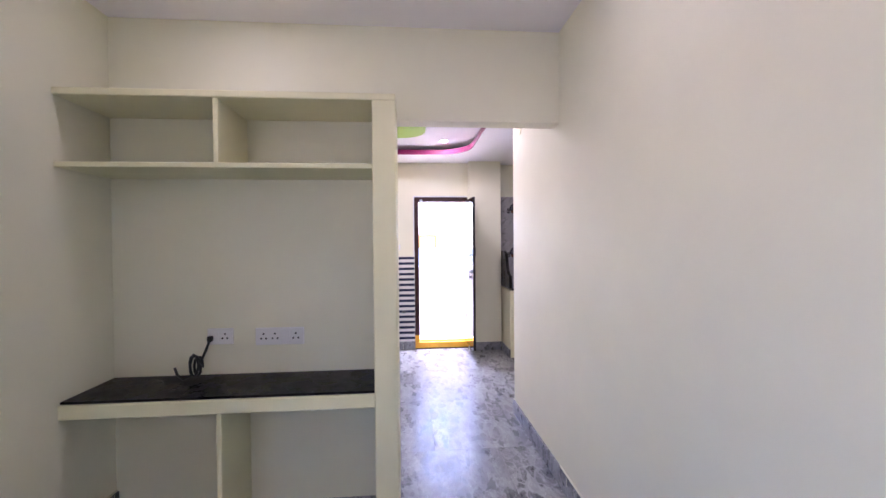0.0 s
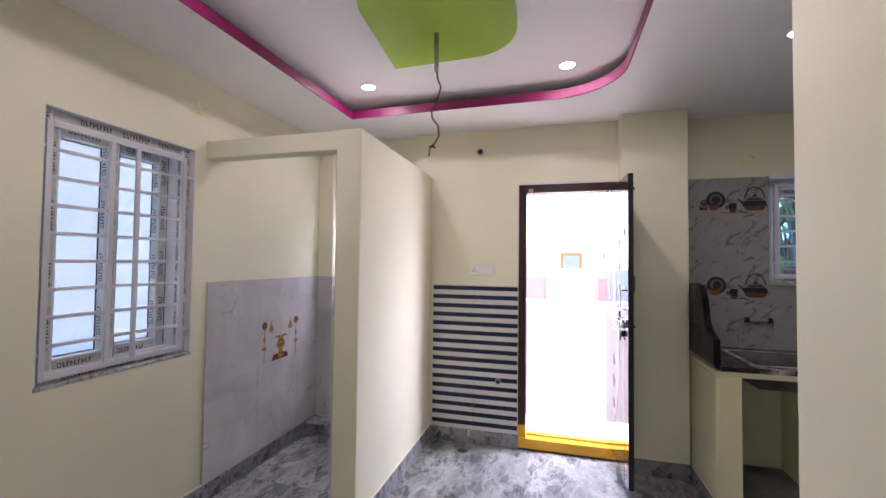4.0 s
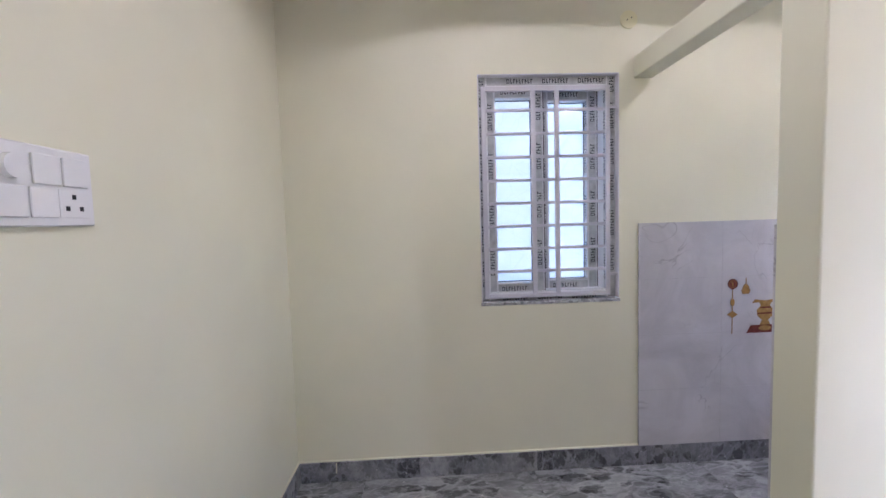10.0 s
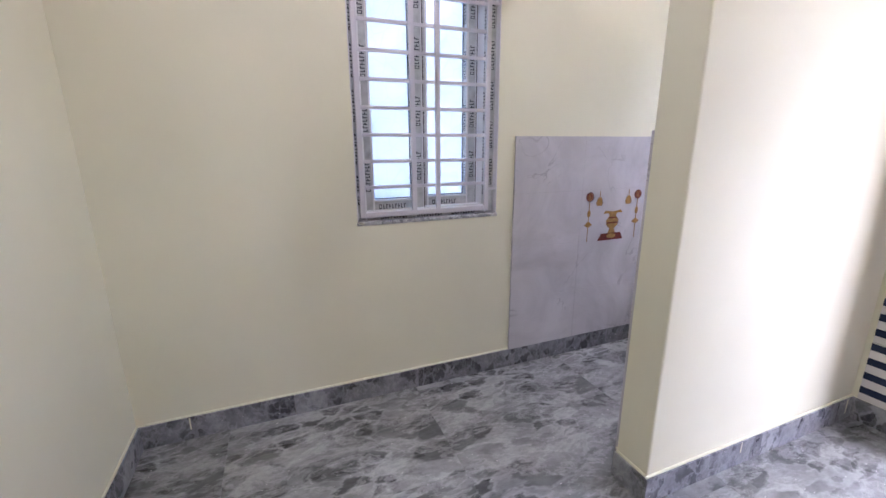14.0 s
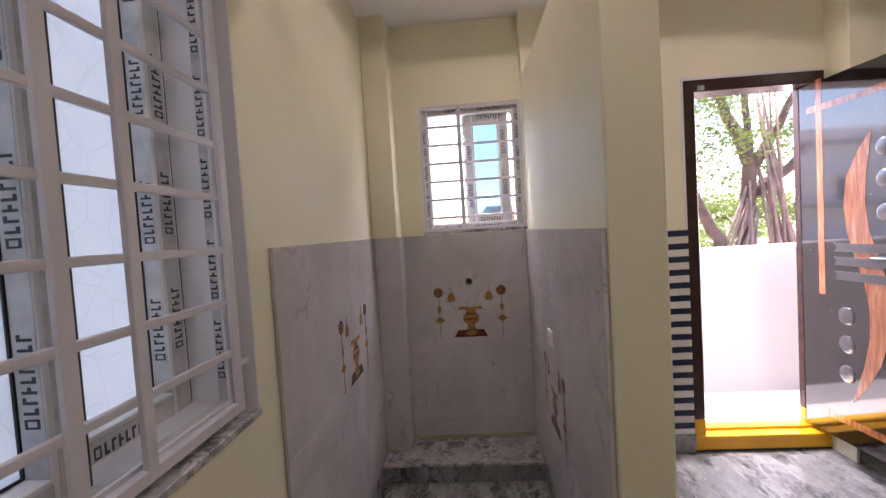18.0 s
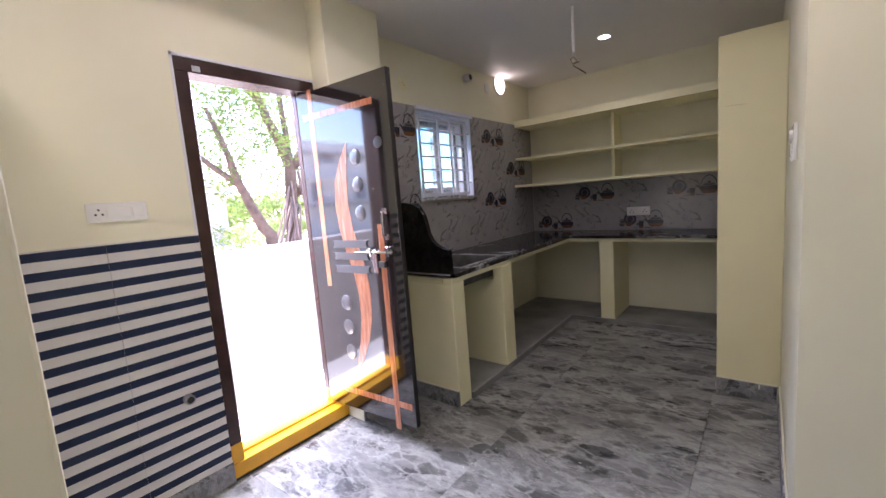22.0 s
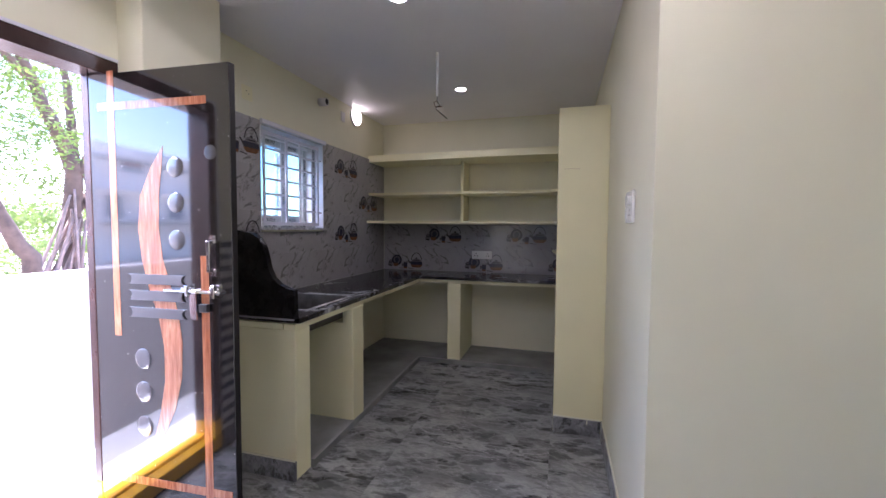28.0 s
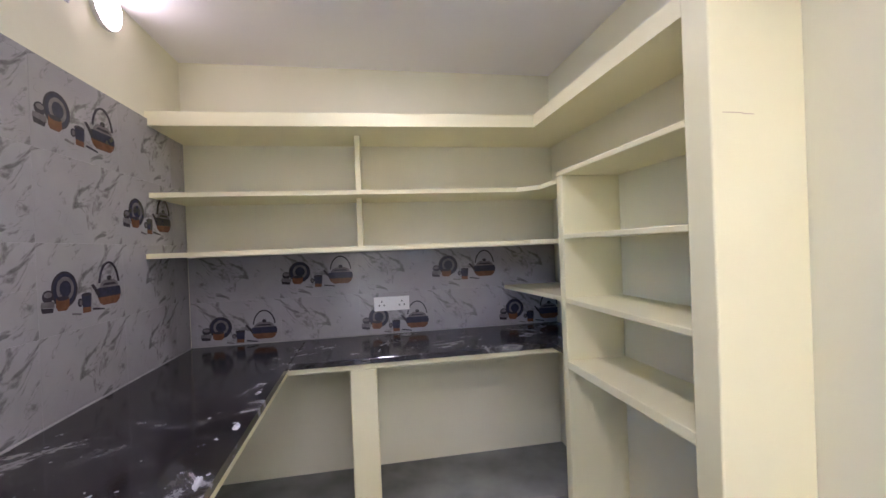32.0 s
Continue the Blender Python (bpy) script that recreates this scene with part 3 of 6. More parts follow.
# ---- skirting: stone pieces along the walls ----
def skirting(a, b, normal, parent, high=0.108, piece=0.61, z=0.0):
    """Pieces from a to b along a wall, standing proud along the normal."""
    a, b, n = Vector((*a, 0)), Vector((*b, 0)), Vector((*normal, 0))
    way = (b - a).normalized()
    left = (b - a).length
    at = 0.0
    lo, hi = a + way * 0.003, b - way * 0.003 + n * 0.008
    part("plaster_lip", box(min(lo.x, hi.x), min(lo.y, hi.y), z + high - 0.004, max(lo.x, hi.x), max(lo.y, hi.y), z + high + 0.009, 0.0025), CREAM, parent, "plaster edge left above the skirting")
    k = 0
    while at < left - 0.005:
        long = min(piece * (0.86 + 0.24 * random.random()), left - at)
        if left - at - long < 0.08:
            long = left - at
        p, q = a + way * (at + 0.0012), a + way * (at + long - 0.0012) + n * 0.014
        part("skirting_piece", box(min(p.x, q.x), min(p.y, q.y), z, max(p.x, q.x), max(p.y, q.y), z + high + 0.002 * random.random(), 0.0012), SKIRT, parent)
        if random.random() < 0.45:
            d = a + way * (at + long * (0.1 + 0.8 * random.random())) + n * 0.014
            e = d + way * (0.004 + 0.004 * random.random()) + n * 0.0012
            part("paint_drip", box(min(d.x, e.x), min(d.y, e.y), z + high * (0.25 + 0.5 * random.random()), max(d.x, e.x), max(d.y, e.y), z + high, 0.0004), CREAM, parent, "dried cream paint drip")
        at += long


base = tagged(part("baseboard", boxes((WEST, SOUTH_HALL + 0.002, -0.004, WEST + 0.004, 4.54, 0.10)), CEMENT), "grey marble skirting pieces with pale joints", "skirting", kind="structure")
for a, b, n in [((WEST, SOUTH_HALL), (WEST, 5.785), (1, 0)), ((WEST, SOUTH_HALL), (-0.175, SOUTH_HALL), (0, 1)), ((-0.175, 2.60), (-0.175, SOUTH_HALL + 0.014), (1, 0)),
                ((-0.90, 4.54), (-0.753, 4.54), (0, -1)), ((-0.753, 4.526), (-0.753, NORTH_HALL), (1, 0)), ((-0.90, 4.54), (-0.90, 5.93), (-1, 0)),
                ((-0.753, NORTH_HALL), (-0.02, NORTH_HALL), (0, -1)), ((0.722, 5.725), (1.158, 5.725), (0, -1)), ((1.158, 5.70), (1.158, 5.29), (1, 0)),
                ((PASS_E, BED_S), (PASS_E, 2.60), (-1, 0)), ((CORNER_E - 0.012, SOUTH_K), (2.144, SOUTH_K), (0, 1)), ((2.144, SOUTH_K + 0.014), (2.144, 3.975), (-1, 0)),
                ((BED_W, BED_S), (BED_W, 2.60), (1, 0))]:
    skirting(a, b, n, base)

for k in range(2):
    y0, y1 = 2.601 + 0.53 * k, 2.601 + 0.53 * (k + 1) - 0.002
    xa, xb = (PASS_E - (PASS_E - CORNER_E) * (y - 2.60) / 1.06 for y in (y0, y1))
    part("skirting_piece", prism([(xa - 0.014, y0), (xb - 0.014, y1), (xb + 0.004, y1), (xa + 0.004, y0)], 0.0, 0.108), SKIRT, base)

# ---- niche plinth ----
plinth = tagged(part("niche_plinth", box(WEST + 0.014, 5.642, 0.0, -0.914, 5.93, 0.088, 0.002), CEMENT), "low grey marble step at the back of the niche", "plinth", kind="structure")
part("step_face", box(WEST + 0.014, 5.630, 0.0, -0.914, 5.642, 0.088, 0.0015), SKIRT, plinth, "dark grey marble riser")
part("step_top", box(WEST + 0.014, 5.629, 0.088, -0.914, 5.915, 0.101, 0.0015), SILL_STONE, plinth, "pale marble step slab")


# ---- tiles ----
def minus(r, h):
    """The pieces of a rectangle (u0, u1, z0, z1) outside a hole."""
    u0, u1, z0, z1 = r
    a0, a1, b0, b1 = h
    if u1 <= a0 or u0 >= a1 or z1 <= b0 or z0 >= b1:
        return [r]
    out = []
    if z0 < b0:
        out.append((u0, u1, z0, b0))
    if z1 > b1:
        out.append((u0, u1, b1, z1))
    m0, m1 = max(z0, b0), min(z1, b1)
    if u0 < a0:
        out.append((u0, a0, m0, m1))
    if u1 > a1:
        out.append((a1, u1, m0, m1))
    return [p for p in out if p[1] - p[0] > 0.004 and p[3] - p[2] > 0.004]


def tiles(backing, axis, face, out, u0, u1, z0, z1, us, zs, mat, holes=(), thick=0.010):
    """Wall tiles between the joints us and zs on a backing; out is the side (+1 or -1) towards the room."""
    lo, hi = sorted((face, face + out * thick))
    us = [u0] + sorted(u for u in us if u0 + 0.01 < u < u1 - 0.01) + [u1]
    zs = [z0] + sorted(z for z in zs if z0 + 0.01 < z < z1 - 0.01) + [z1]
    for a, b in zip(us, us[1:]):
        for c, d in zip(zs, zs[1:]):
            rects = [(a, b, c, d)]
            for h in holes:
                rects = [p for r in rects for p in minus(r, h)]
            for p0, p1, q0, q1 in rects:
                g = 0.0005
                if axis == "x":
                    bm = box(lo, p0 + g, q0 + g, hi, p1 - g, q1 - g, 0.0005)
                else:
                    bm = box(p0 + g, lo, q0 + g, p1 - g, hi, q1 - g, 0.0008)
                part("tile", bm, mat, backing)


def shape(points, axis, face, out, mat, parent, name="printed_motif", lift=0.0012):
    """A printed flat shape just proud of a surface; points (u, z)."""
    lo, hi = sorted((face, face + out * lift))
    return part(name, plate(points, lo, hi, axis), mat, parent)


INK_BLUE = paint("print_slate_blue", (0.036, 0.036, 0.062), 0.2, 0.3, 30)
INK_GREY = paint("print_grey", (0.17, 0.155, 0.16), 0.2, 0.3, 30)
INK_TAN = paint("print_tan", (0.17, 0.075, 0.04), 0.2, 0.3, 30)
INK_DARK = paint("print_dark", (0.045, 0.04, 0.05), 0.2, 0.3, 30)


def crockery(parent, axis, face, out, u, z, flip=1):
    """The plate, mug and kettle printed on a decor tile, round its middle."""
    s = lambda pts: [(u + flip * a, z + b) for a, b in pts]
    lay = [(arc(-0.108, 0.006, 0.063, 0.064, 0, 360, 26)[:-1], INK_DARK), (arc(-0.108, 0.006, 0.056, 0.057, 0, 360, 26)[:-1], INK_BLUE),
           (arc(-0.106, 0.008, 0.042, 0.043, 0, 360, 22)[:-1], INK_GREY), (arc(-0.106, 0.008, 0.028, 0.029, 0, 360, 18)[:-1], INK_BLUE),
           (arc(-0.186, -0.012, 0.024, 0.022, 0, 360, 14)[:-1], INK_DARK), (arc(-0.186, -0.006, 0.018, 0.010, 0, 360, 12)[:-1], INK_GREY),
           ([(-0.218, -0.046), (-0.160, -0.052), (-0.158, -0.030), (-0.214, -0.028)], INK_GREY), ([(-0.212, -0.064), (-0.168, -0.068), (-0.164, -0.053), (-0.216, -0.047)], INK_DARK),
           ([(-0.152, -0.052), (-0.142, -0.066), (-0.104, -0.068), (-0.090, -0.054), (-0.090, -0.026), (-0.150, -0.022)], INK_TAN), (arc(-0.120, -0.024, 0.030, 0.008, 0, 360, 12)[:-1], INK_DARK),
           ([(-0.020, -0.070), (0.022, -0.072), (0.027, -0.024), (-0.025, -0.022)], INK_BLUE), ([(-0.020, -0.090), (0.020, -0.092), (0.022, -0.072), (-0.020, -0.070)], INK_TAN),
           (arc(0.001, -0.023, 0.026, 0.007, 0, 360, 12)[:-1], INK_DARK), (arc(-0.034, -0.050, 0.012, 0.016, 0, 360, 10)[:-1], INK_DARK), (arc(-0.034, -0.050, 0.007, 0.010, 0, 360, 10)[:-1], INK_GREY),
           ([(0.035, -0.078), (0.100, -0.088), (0.100, -0.094), (0.035, -0.086)], INK_DARK), ([(-0.075, -0.082), (-0.032, -0.090), (-0.034, -0.096), (-0.078, -0.089)], INK_GREY),
           ([(0.068, -0.006), (0.205, -0.006), (0.211, -0.022), (0.209, -0.042), (0.066, -0.042), (0.064, -0.022)], INK_BLUE),
           ([(0.066, -0.042), (0.209, -0.042), (0.200, -0.062), (0.180, -0.076), (0.096, -0.076), (0.076, -0.062)], INK_TAN),
           ([(0.069, -0.039), (0.207, -0.039), (0.207, -0.044), (0.069, -0.044)], INK_DARK),
           ([(0.076, -0.006), (0.198, -0.006), (0.188, 0.012), (0.166, 0.024), (0.110, 0.024), (0.088, 0.012)], INK_GREY), ([(0.094, 0.002), (0.180, 0.002), (0.170, 0.012), (0.106, 0.012)], INK_DARK),
           (arc(0.138, 0.031, 0.013, 0.010, 0, 360, 12)[:-1], INK_DARK),
           ([(0.030, 0.010), (0.040, 0.012), (0.072, -0.022), (0.068, -0.040)], INK_DARK)]
    ring = arc(0.138, 0.0, 0.066, 0.098, 172, 8, 20) + arc(0.138, 0.0, 0.059, 0.090, 8, 172, 20)
    lay.append((ring, INK_DARK))
    mats = [INK_BLUE, INK_GREY, INK_TAN, INK_DARK]
    bms = []
    for i, (pts, ink) in enumerate(lay):
        lo, hi = sorted((face, face + out * (0.0009 + 0.00012 * i)))
        b = plate(s(pts), lo, hi, axis)
        for f in b.faces:
            f.material_index = mats.index(ink)
        bms.append(b)
    part("crockery_print", join(*bms), mats, parent, "plate, mug and kettle printed in slate blue and tan")


# kitchen north wall tiles
KZ = [TILE_TOP - TZ * i for i in range(6)]
KN_U = [1.52 - TU / 2 + TU * i for i in range(-1, 7)]
back_n = tagged(part("tile_backing_north", boxes((1.162, NORTH_K - 0.011, 0.86, 1.735, NORTH_K, 2.112), (2.52, NORTH_K - 0.011, 0.86, 3.80, NORTH_K, 2.112), (1.735, NORTH_K - 0.011, 0.86, 2.52, NORTH_K, 1.333)), GROUT),
                "glossy white marbled kitchen wall tiles", "tiles", kind="structure")
tiles(back_n, "y", NORTH_K - 0.002, -1, 1.159, 3.80, 0.882, 2.113, KN_U, KZ, TILE_K, [(1.735, 2.52, 1.335, 2.09)])
for k, row in [(0, 0), (0, 2), (3, 0), (3, 2), (4, 1)]:
    crockery(back_n, "y", NORTH_K - 0.012, -1, 1.512 + TU * k, 1.945 - TZ * row)
# kitchen east wall tiles, between worktop and shelf
back_e = tagged(part("tile_backing_east", boxes((EAST - 0.011, 3.665, 0.86, EAST, 5.965, 1.410)), GROUT), "glossy white marbled tiles over the worktop", "tiles", kind="structure")
KE_U = [5.697 + TU / 2 - TU * i for i in range(7)][::-1]
tiles(back_e, "x", EAST - 0.002, -1, 3.665, 5.968, 0.882, 1.411, KE_U, [1.145], TILE_KE)
for y, z in [(5.235, 1.295), (4.305, 1.295), (5.697, 0.985), (4.765, 0.985), (3.86, 0.985)]:
    crockery(back_e, "x", EAST - 0.012, -1, y, z, -1)

# niche tiles to 1.335 on three sides
GOLD = paint("print_gold", (0.36, 0.21, 0.07), 0.2, 0.3, 40)
MAROON = paint("print_maroon", (0.16, 0.04, 0.03), 0.2, 0.3, 40)
NZ = [0.118 + 0.3045 * i for i in range(5)]


def lamp_tile(parent, axis, face, out, u, z, flip=1):
    """The printed picture tile: a pot on a maroon stand between hanging bells and round medallions."""
    lay = [([(-0.105, -0.155), (0.095, -0.155), (0.072, -0.112), (-0.08, -0.112)], MAROON), (arc(0.0, -0.13, 0.036, 0.015, 0, 360, 14)[:-1], GOLD),
           ([(-0.03, -0.112), (0.03, -0.112), (0.018, -0.085), (0.045, -0.06), (0.048, -0.03), (0.025, -0.005), (0.035, 0.012), (0.075, 0.01), (0.06, 0.03), (0.0, 0.022), (-0.06, 0.03), (-0.075, 0.01), (-0.035, 0.012), (-0.025, -0.005), (-0.048, -0.03), (-0.045, -0.06), (-0.018, -0.085)], GOLD),
           ([(-0.044, -0.052), (0.044, -0.052), (0.044, -0.044), (-0.044, -0.044)], MAROON), ([(-0.030, -0.02), (0.030, -0.02), (0.028, -0.012), (-0.028, -0.012)], MAROON)]
    for sgn in (-1, 1):
        lay += [(arc(sgn * 0.186, 0.118, 0.028, 0.028, 0, 360, 18)[:-1], MAROON), (arc(sgn * 0.186, 0.118, 0.020, 0.020, 0, 360, 16)[:-1], GOLD), (arc(sgn * 0.186, 0.118, 0.017, 0.017, 0, 360, 16)[:-1], MAROON),
                (arc(sgn * 0.186 - 0.004, 0.122, 0.008, 0.006, -90, 120, 8), GOLD), (arc(sgn * 0.186 - 0.004, 0.112, 0.009, 0.006, -120, 90, 8), GOLD),
                ([(sgn * 0.186 - 0.002, 0.09), (sgn * 0.186 + 0.002, 0.09), (sgn * 0.186 + 0.002, -0.155), (sgn * 0.186 - 0.002, -0.155)], GOLD),
                (arc(sgn * 0.186, 0.018, 0.012, 0.022, 0, 360, 10)[:-1], GOLD),
                ([(sgn * 0.186 - 0.030, -0.05), (sgn * 0.186, -0.028), (sgn * 0.186 + 0.030, -0.05), (sgn * 0.186, -0.068)], GOLD),
                ([(sgn * 0.112 - 0.002, 0.15), (sgn * 0.112 + 0.002, 0.15), (sgn * 0.112 + 0.002, 0.11), (sgn * 0.112 - 0.002, 0.11)], GOLD),
                (arc(sgn * 0.112, 0.085, 0.020, 0.030, 0, 180, 10), GOLD), ([(sgn * 0.112 - 0.026, 0.085), (sgn * 0.112 + 0.026, 0.085), (sgn * 0.112 + 0.018, 0.062), (sgn * 0.112 - 0.018, 0.062)], GOLD)]
    bms = []
    for i, (pts, ink) in enumerate(lay):
        lo, hi = sorted((face, face + out * (0.0009 + 0.00006 * i)))
        b = plate([(u + flip * a, z + c) for a, c in pts], lo, hi, axis)
        for f in b.faces:
            f.material_index = [GOLD, MAROON].index(ink)
        bms.append(b)
    part("lamp_print", join(*bms), [GOLD, MAROON], parent, "gold pot, bells and medallions printed on the tile")


back_w = tagged(part("tile_backing_niche_west", boxes((WEST, 4.575, 0.109, WEST + 0.0130, 5.775, 1.333)), GROUT), "pale grey marbled tiles on the niche wall", "tiles", kind="structure")
tiles(back_w, "x", WEST + 0.004, 1, 4.57, 5.785, 0.109, 1.334, [5.03, 5.50], NZ, TILE_N)
lamp_tile(back_w, "x", WEST + 0.0142, 1, 5.275, 0.872)
back_nn = tagged(part("tile_backing_niche_north", boxes((-1.645, NORTH_NICHE - 0.0130, 0.119, -0.914, NORTH_NICHE, 1.333)), GROUT), "pale grey marbled tiles on the niche back wall", "tiles", kind="structure")
tiles(back_nn, "y", NORTH_NICHE - 0.004, -1, -1.65, -0.915, 0.119, 1.334, [-1.495, -1.025], NZ, TILE_N)
lamp_tile(back_nn, "y", NORTH_NICHE - 0.0142, -1, -1.262, 0.868)
back_nc = tagged(part("tile_backing_niche_column", boxes((WEST + 0.015, 5.781, 0.118, -1.65, 5.785, 1.330), (-1.65, 5.785, 0.118, -1.646, 5.926, 1.330)), GROUT), "pale grey marbled tiles round the niche column", "tiles", kind="structure")
tiles(back_nc, "y", 5.781, -1, WEST + 0.014, -1.638, 0.119, 1.334, [], NZ, TILE_N)
tiles(back_nc, "x", -1.646, 1, 5.772, 5.915, 0.119, 1.334, [], NZ, TILE_N)
back_ne = tagged(part("tile_backing_niche_east", boxes((-0.913, 4.55, 0.109, -0.90, 5.91, 1.333)), GROUT), "pale grey marbled tiles on the partition", "tiles", kind="structure")
tiles(back_ne, "x", -0.904, -1, 4.547, 5.916, 0.109, 1.334, [5.03, 5.50], NZ, TILE_N)
lamp_tile(back_ne, "x", -0.9142, -1, 5.275, 0.60, -1)

# striped tiles by the door
stripe_back = tagged(part("tile_backing_striped", boxes((-0.73, NORTH_HALL - 0.003, 0.108, -0.024, NORTH_HALL, 1.281)), GROUT), "navy and ivory striped wall tiles beside the door", "tiles", kind="structure")
tiles(stripe_back, "y", NORTH_HALL - 0.003, -1, -0.73, -0.024, 0.109, 1.281, [-0.377], [0.109 + 0.293 * i for i in range(5)], IVORY, (), 0.006)
for k in range(16):
    z = 1.276 - 0.0733 * k
    for a, b in ((-0.729, -0.3773), (-0.3767, -0.025)):
        part("navy_stripe", box(a, NORTH_HALL - 0.0105, z - 0.034, b, NORTH_HALL - 0.0085, z, 0.0006), NAVY, stripe_back)

# area lamp in an assumed, unseen bedroom opening, added to light that room
bed_fill = new("window_daylight", bpy.data.lights.new("window_daylight", "AREA"))
bed_fill.data.shape, bed_fill.data.size, bed_fill.data.size_y, bed_fill.data.energy, bed_fill.data.color = "RECTANGLE", 1.0, 1.25, 0.20, (0.80, 0.89, 1.0)
bed_fill.matrix_world = look((WEST - 0.06, -0.75, 1.45), (1.0, -0.55, 1.40))


# fill lamps added out of view beyond the door, to brighten the rooms inside
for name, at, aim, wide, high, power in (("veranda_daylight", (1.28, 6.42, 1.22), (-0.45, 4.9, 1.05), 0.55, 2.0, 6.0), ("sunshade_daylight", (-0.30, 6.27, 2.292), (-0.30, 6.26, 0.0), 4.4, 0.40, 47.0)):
    fill_lamp = new(name, bpy.data.lights.new(name, "AREA"))
    fill_lamp.data.shape, fill_lamp.data.size, fill_lamp.data.size_y, fill_lamp.data.energy, fill_lamp.data.color = "RECTANGLE", wide, high, power, (0.96, 0.97, 1.0)
    fill_lamp.matrix_world = look(at, aim)


# ---- windows ----
def window(name, place, u0, u1, z0, z1, depth, bars_v, bars_h, leaves, label, sill_out=0.0, lining=True, grille_v=0.012, st=0.04):
    """A two-leaf uPVC window behind a welded steel grille. place(u, v, z): v runs from the wall's inner face outwards.
    leaves: (u from, u to, depth, glass or None)."""
    w = thing(name, place((u0 + u1) / 2, depth, z0), label, "window", kind="structure")

    def bx(a0, v0, c0, a1, v1, c1, bevel=0.0015):
        p, q = place(a0, v0, c0), place(a1, v1, c1)
        return box(min(p[0], q[0]), min(p[1], q[1]), min(p[2], q[2]), max(p[0], q[0]), max(p[1], q[1]), max(p[2], q[2]), bevel)
    f = 0.055
    d1 = leaves[-1][2] + st + 0.01
    frame_ob = part("window_frame", join(bx(u0, depth, z0, u0 + f, d1, z1), bx(u1 - f, depth, z0, u1, d1, z1), bx(u0 + f, depth, z0, u1 - f, d1, z0 + f), bx(u0 + f, depth, z1 - f, u1 - f, d1, z1)), UPVC, w, "white uPVC frame still wrapped in printed tape")
    tape = [bx(u0 + 0.004, depth - 0.001, z0, u0 + f - 0.010, depth, z1, 0), bx(u1 - f + 0.010, depth - 0.001, z0, u1 - 0.004, depth, z1, 0), bx(u0 + f, depth - 0.001, z0 + 0.005, u1 - f, depth, z0 + f - 0.010, 0), bx(u0 + f, depth - 0.001, z1 - f + 0.010, u1 - f, depth, z1 - 0.005, 0)]
    jv0, jv1 = depth + 0.006, leaves[0][2] - 0.003
    if jv1 - jv0 > 0.012:
        tape += [bx(u0 + f, jv0, z0 + f, u0 + f + 0.001, jv1, z1 - f, 0), bx(u1 - f - 0.001, jv0, z0 + f, u1 - f, jv1, z1 - f, 0), bx(u0 + f, jv0, z0 + f, u1 - f, jv1, z0 + f + 0.001, 0)]
    ink = []

    def glyphs(wide, tall):
        """Plain marks of a printed strip: a square badge, then eight bold strokes. Rows of (along from, along to, across from, across to)."""
        rows, t = [(0.0, wide * 1.2, -0.5, -0.32), (0.0, wide * 1.2, 0.32, 0.5), (0.0, wide * 0.26, -0.32, 0.32), (wide * 0.94, wide * 1.2, -0.32, 0.32)], wide * 1.7
        for i in range(8):
            rows.append((t, t + wide * 0.36, -0.5, 0.5))
            at = (-0.5, 0.26, -0.12)[i % 3]
            rows.append((t + wide * 0.36, t + wide * 0.82, at, at + 0.24))
            t += wide * 1.25
        return [(p, q, c * tall, d * tall) for p, q, c, d in rows]

    def words(cu, cz, v, upright, size=0.023):
        for l0, l1, h0, h1 in glyphs(0.0122, size):
            ink.append(bx(cu - h1, v, cz + l0, cu - h0, v + 0.0006, cz + l1, 0) if upright else bx(cu + l0, v, cz + h0, cu + l1, v + 0.0006, cz + h1, 0))

    def side_words(cu, cz, v, flip=1, size=0.012):
        """The same marks on a face that looks along the window."""
        for l0, l1, h0, h1 in glyphs(0.0122, size * 1.5):
            ink.append(bx(cu, v + h0, cz + l0, cu + 0.0016 * flip, v + h1, cz + l1, 0))
    step = 0.19
    z = z0 + 0.09
    while z < z1 - 0.14:
        words(u0 + f * 0.45, z, depth - 0.002, True)
        words(u1 - f * 0.45, z + 0.07, depth - 0.002, True)
        if jv1 - jv0 > 0.012:
            side_words(u1 - f, z + 0.02, (jv0 + jv1) / 2, -1, (jv1 - jv0) * 0.5)
            side_words(u0 + f, z + 0.05, (jv0 + jv1) / 2, 1, (jv1 - jv0) * 0.5)
        z += step
    u = u0 + 0.12
    while u < u1 - 0.16:
        words(u, z0 + f * 0.45, depth - 0.002, False)
        words(u + 0.04, z1 - f * 0.45, depth - 0.002, False)
        u += step
    for a, b, d, glass in leaves:
        s = 0.056
        c0, c1 = z0 + f - 0.008, z1 - f + 0.008
        sash = part("sash", join(bx(a, d, c0, a + s, d + st, c1), bx(b - s, d, c0, b, d + st, c1), bx(a + s, d, c0, b - s, d + st, c0 + s), bx(a + s, d, c1 - s, b - s, d + st, c1)), UPVC, w, "white uPVC sliding sash")
        # black strips paint the shade between sash and frame
        tight = 0.0045
        part("joint", join(bx(a - tight, d + 0.002, c0, a, d + 0.012, c1, 0), bx(b, d + 0.002, c0, b + tight, d + 0.012, c1, 0), bx(a, d + 0.002, c0 - tight, b, d + 0.012, c0, 0)), GASKET, sash, "black strip that paints the shadow gap round the sash")
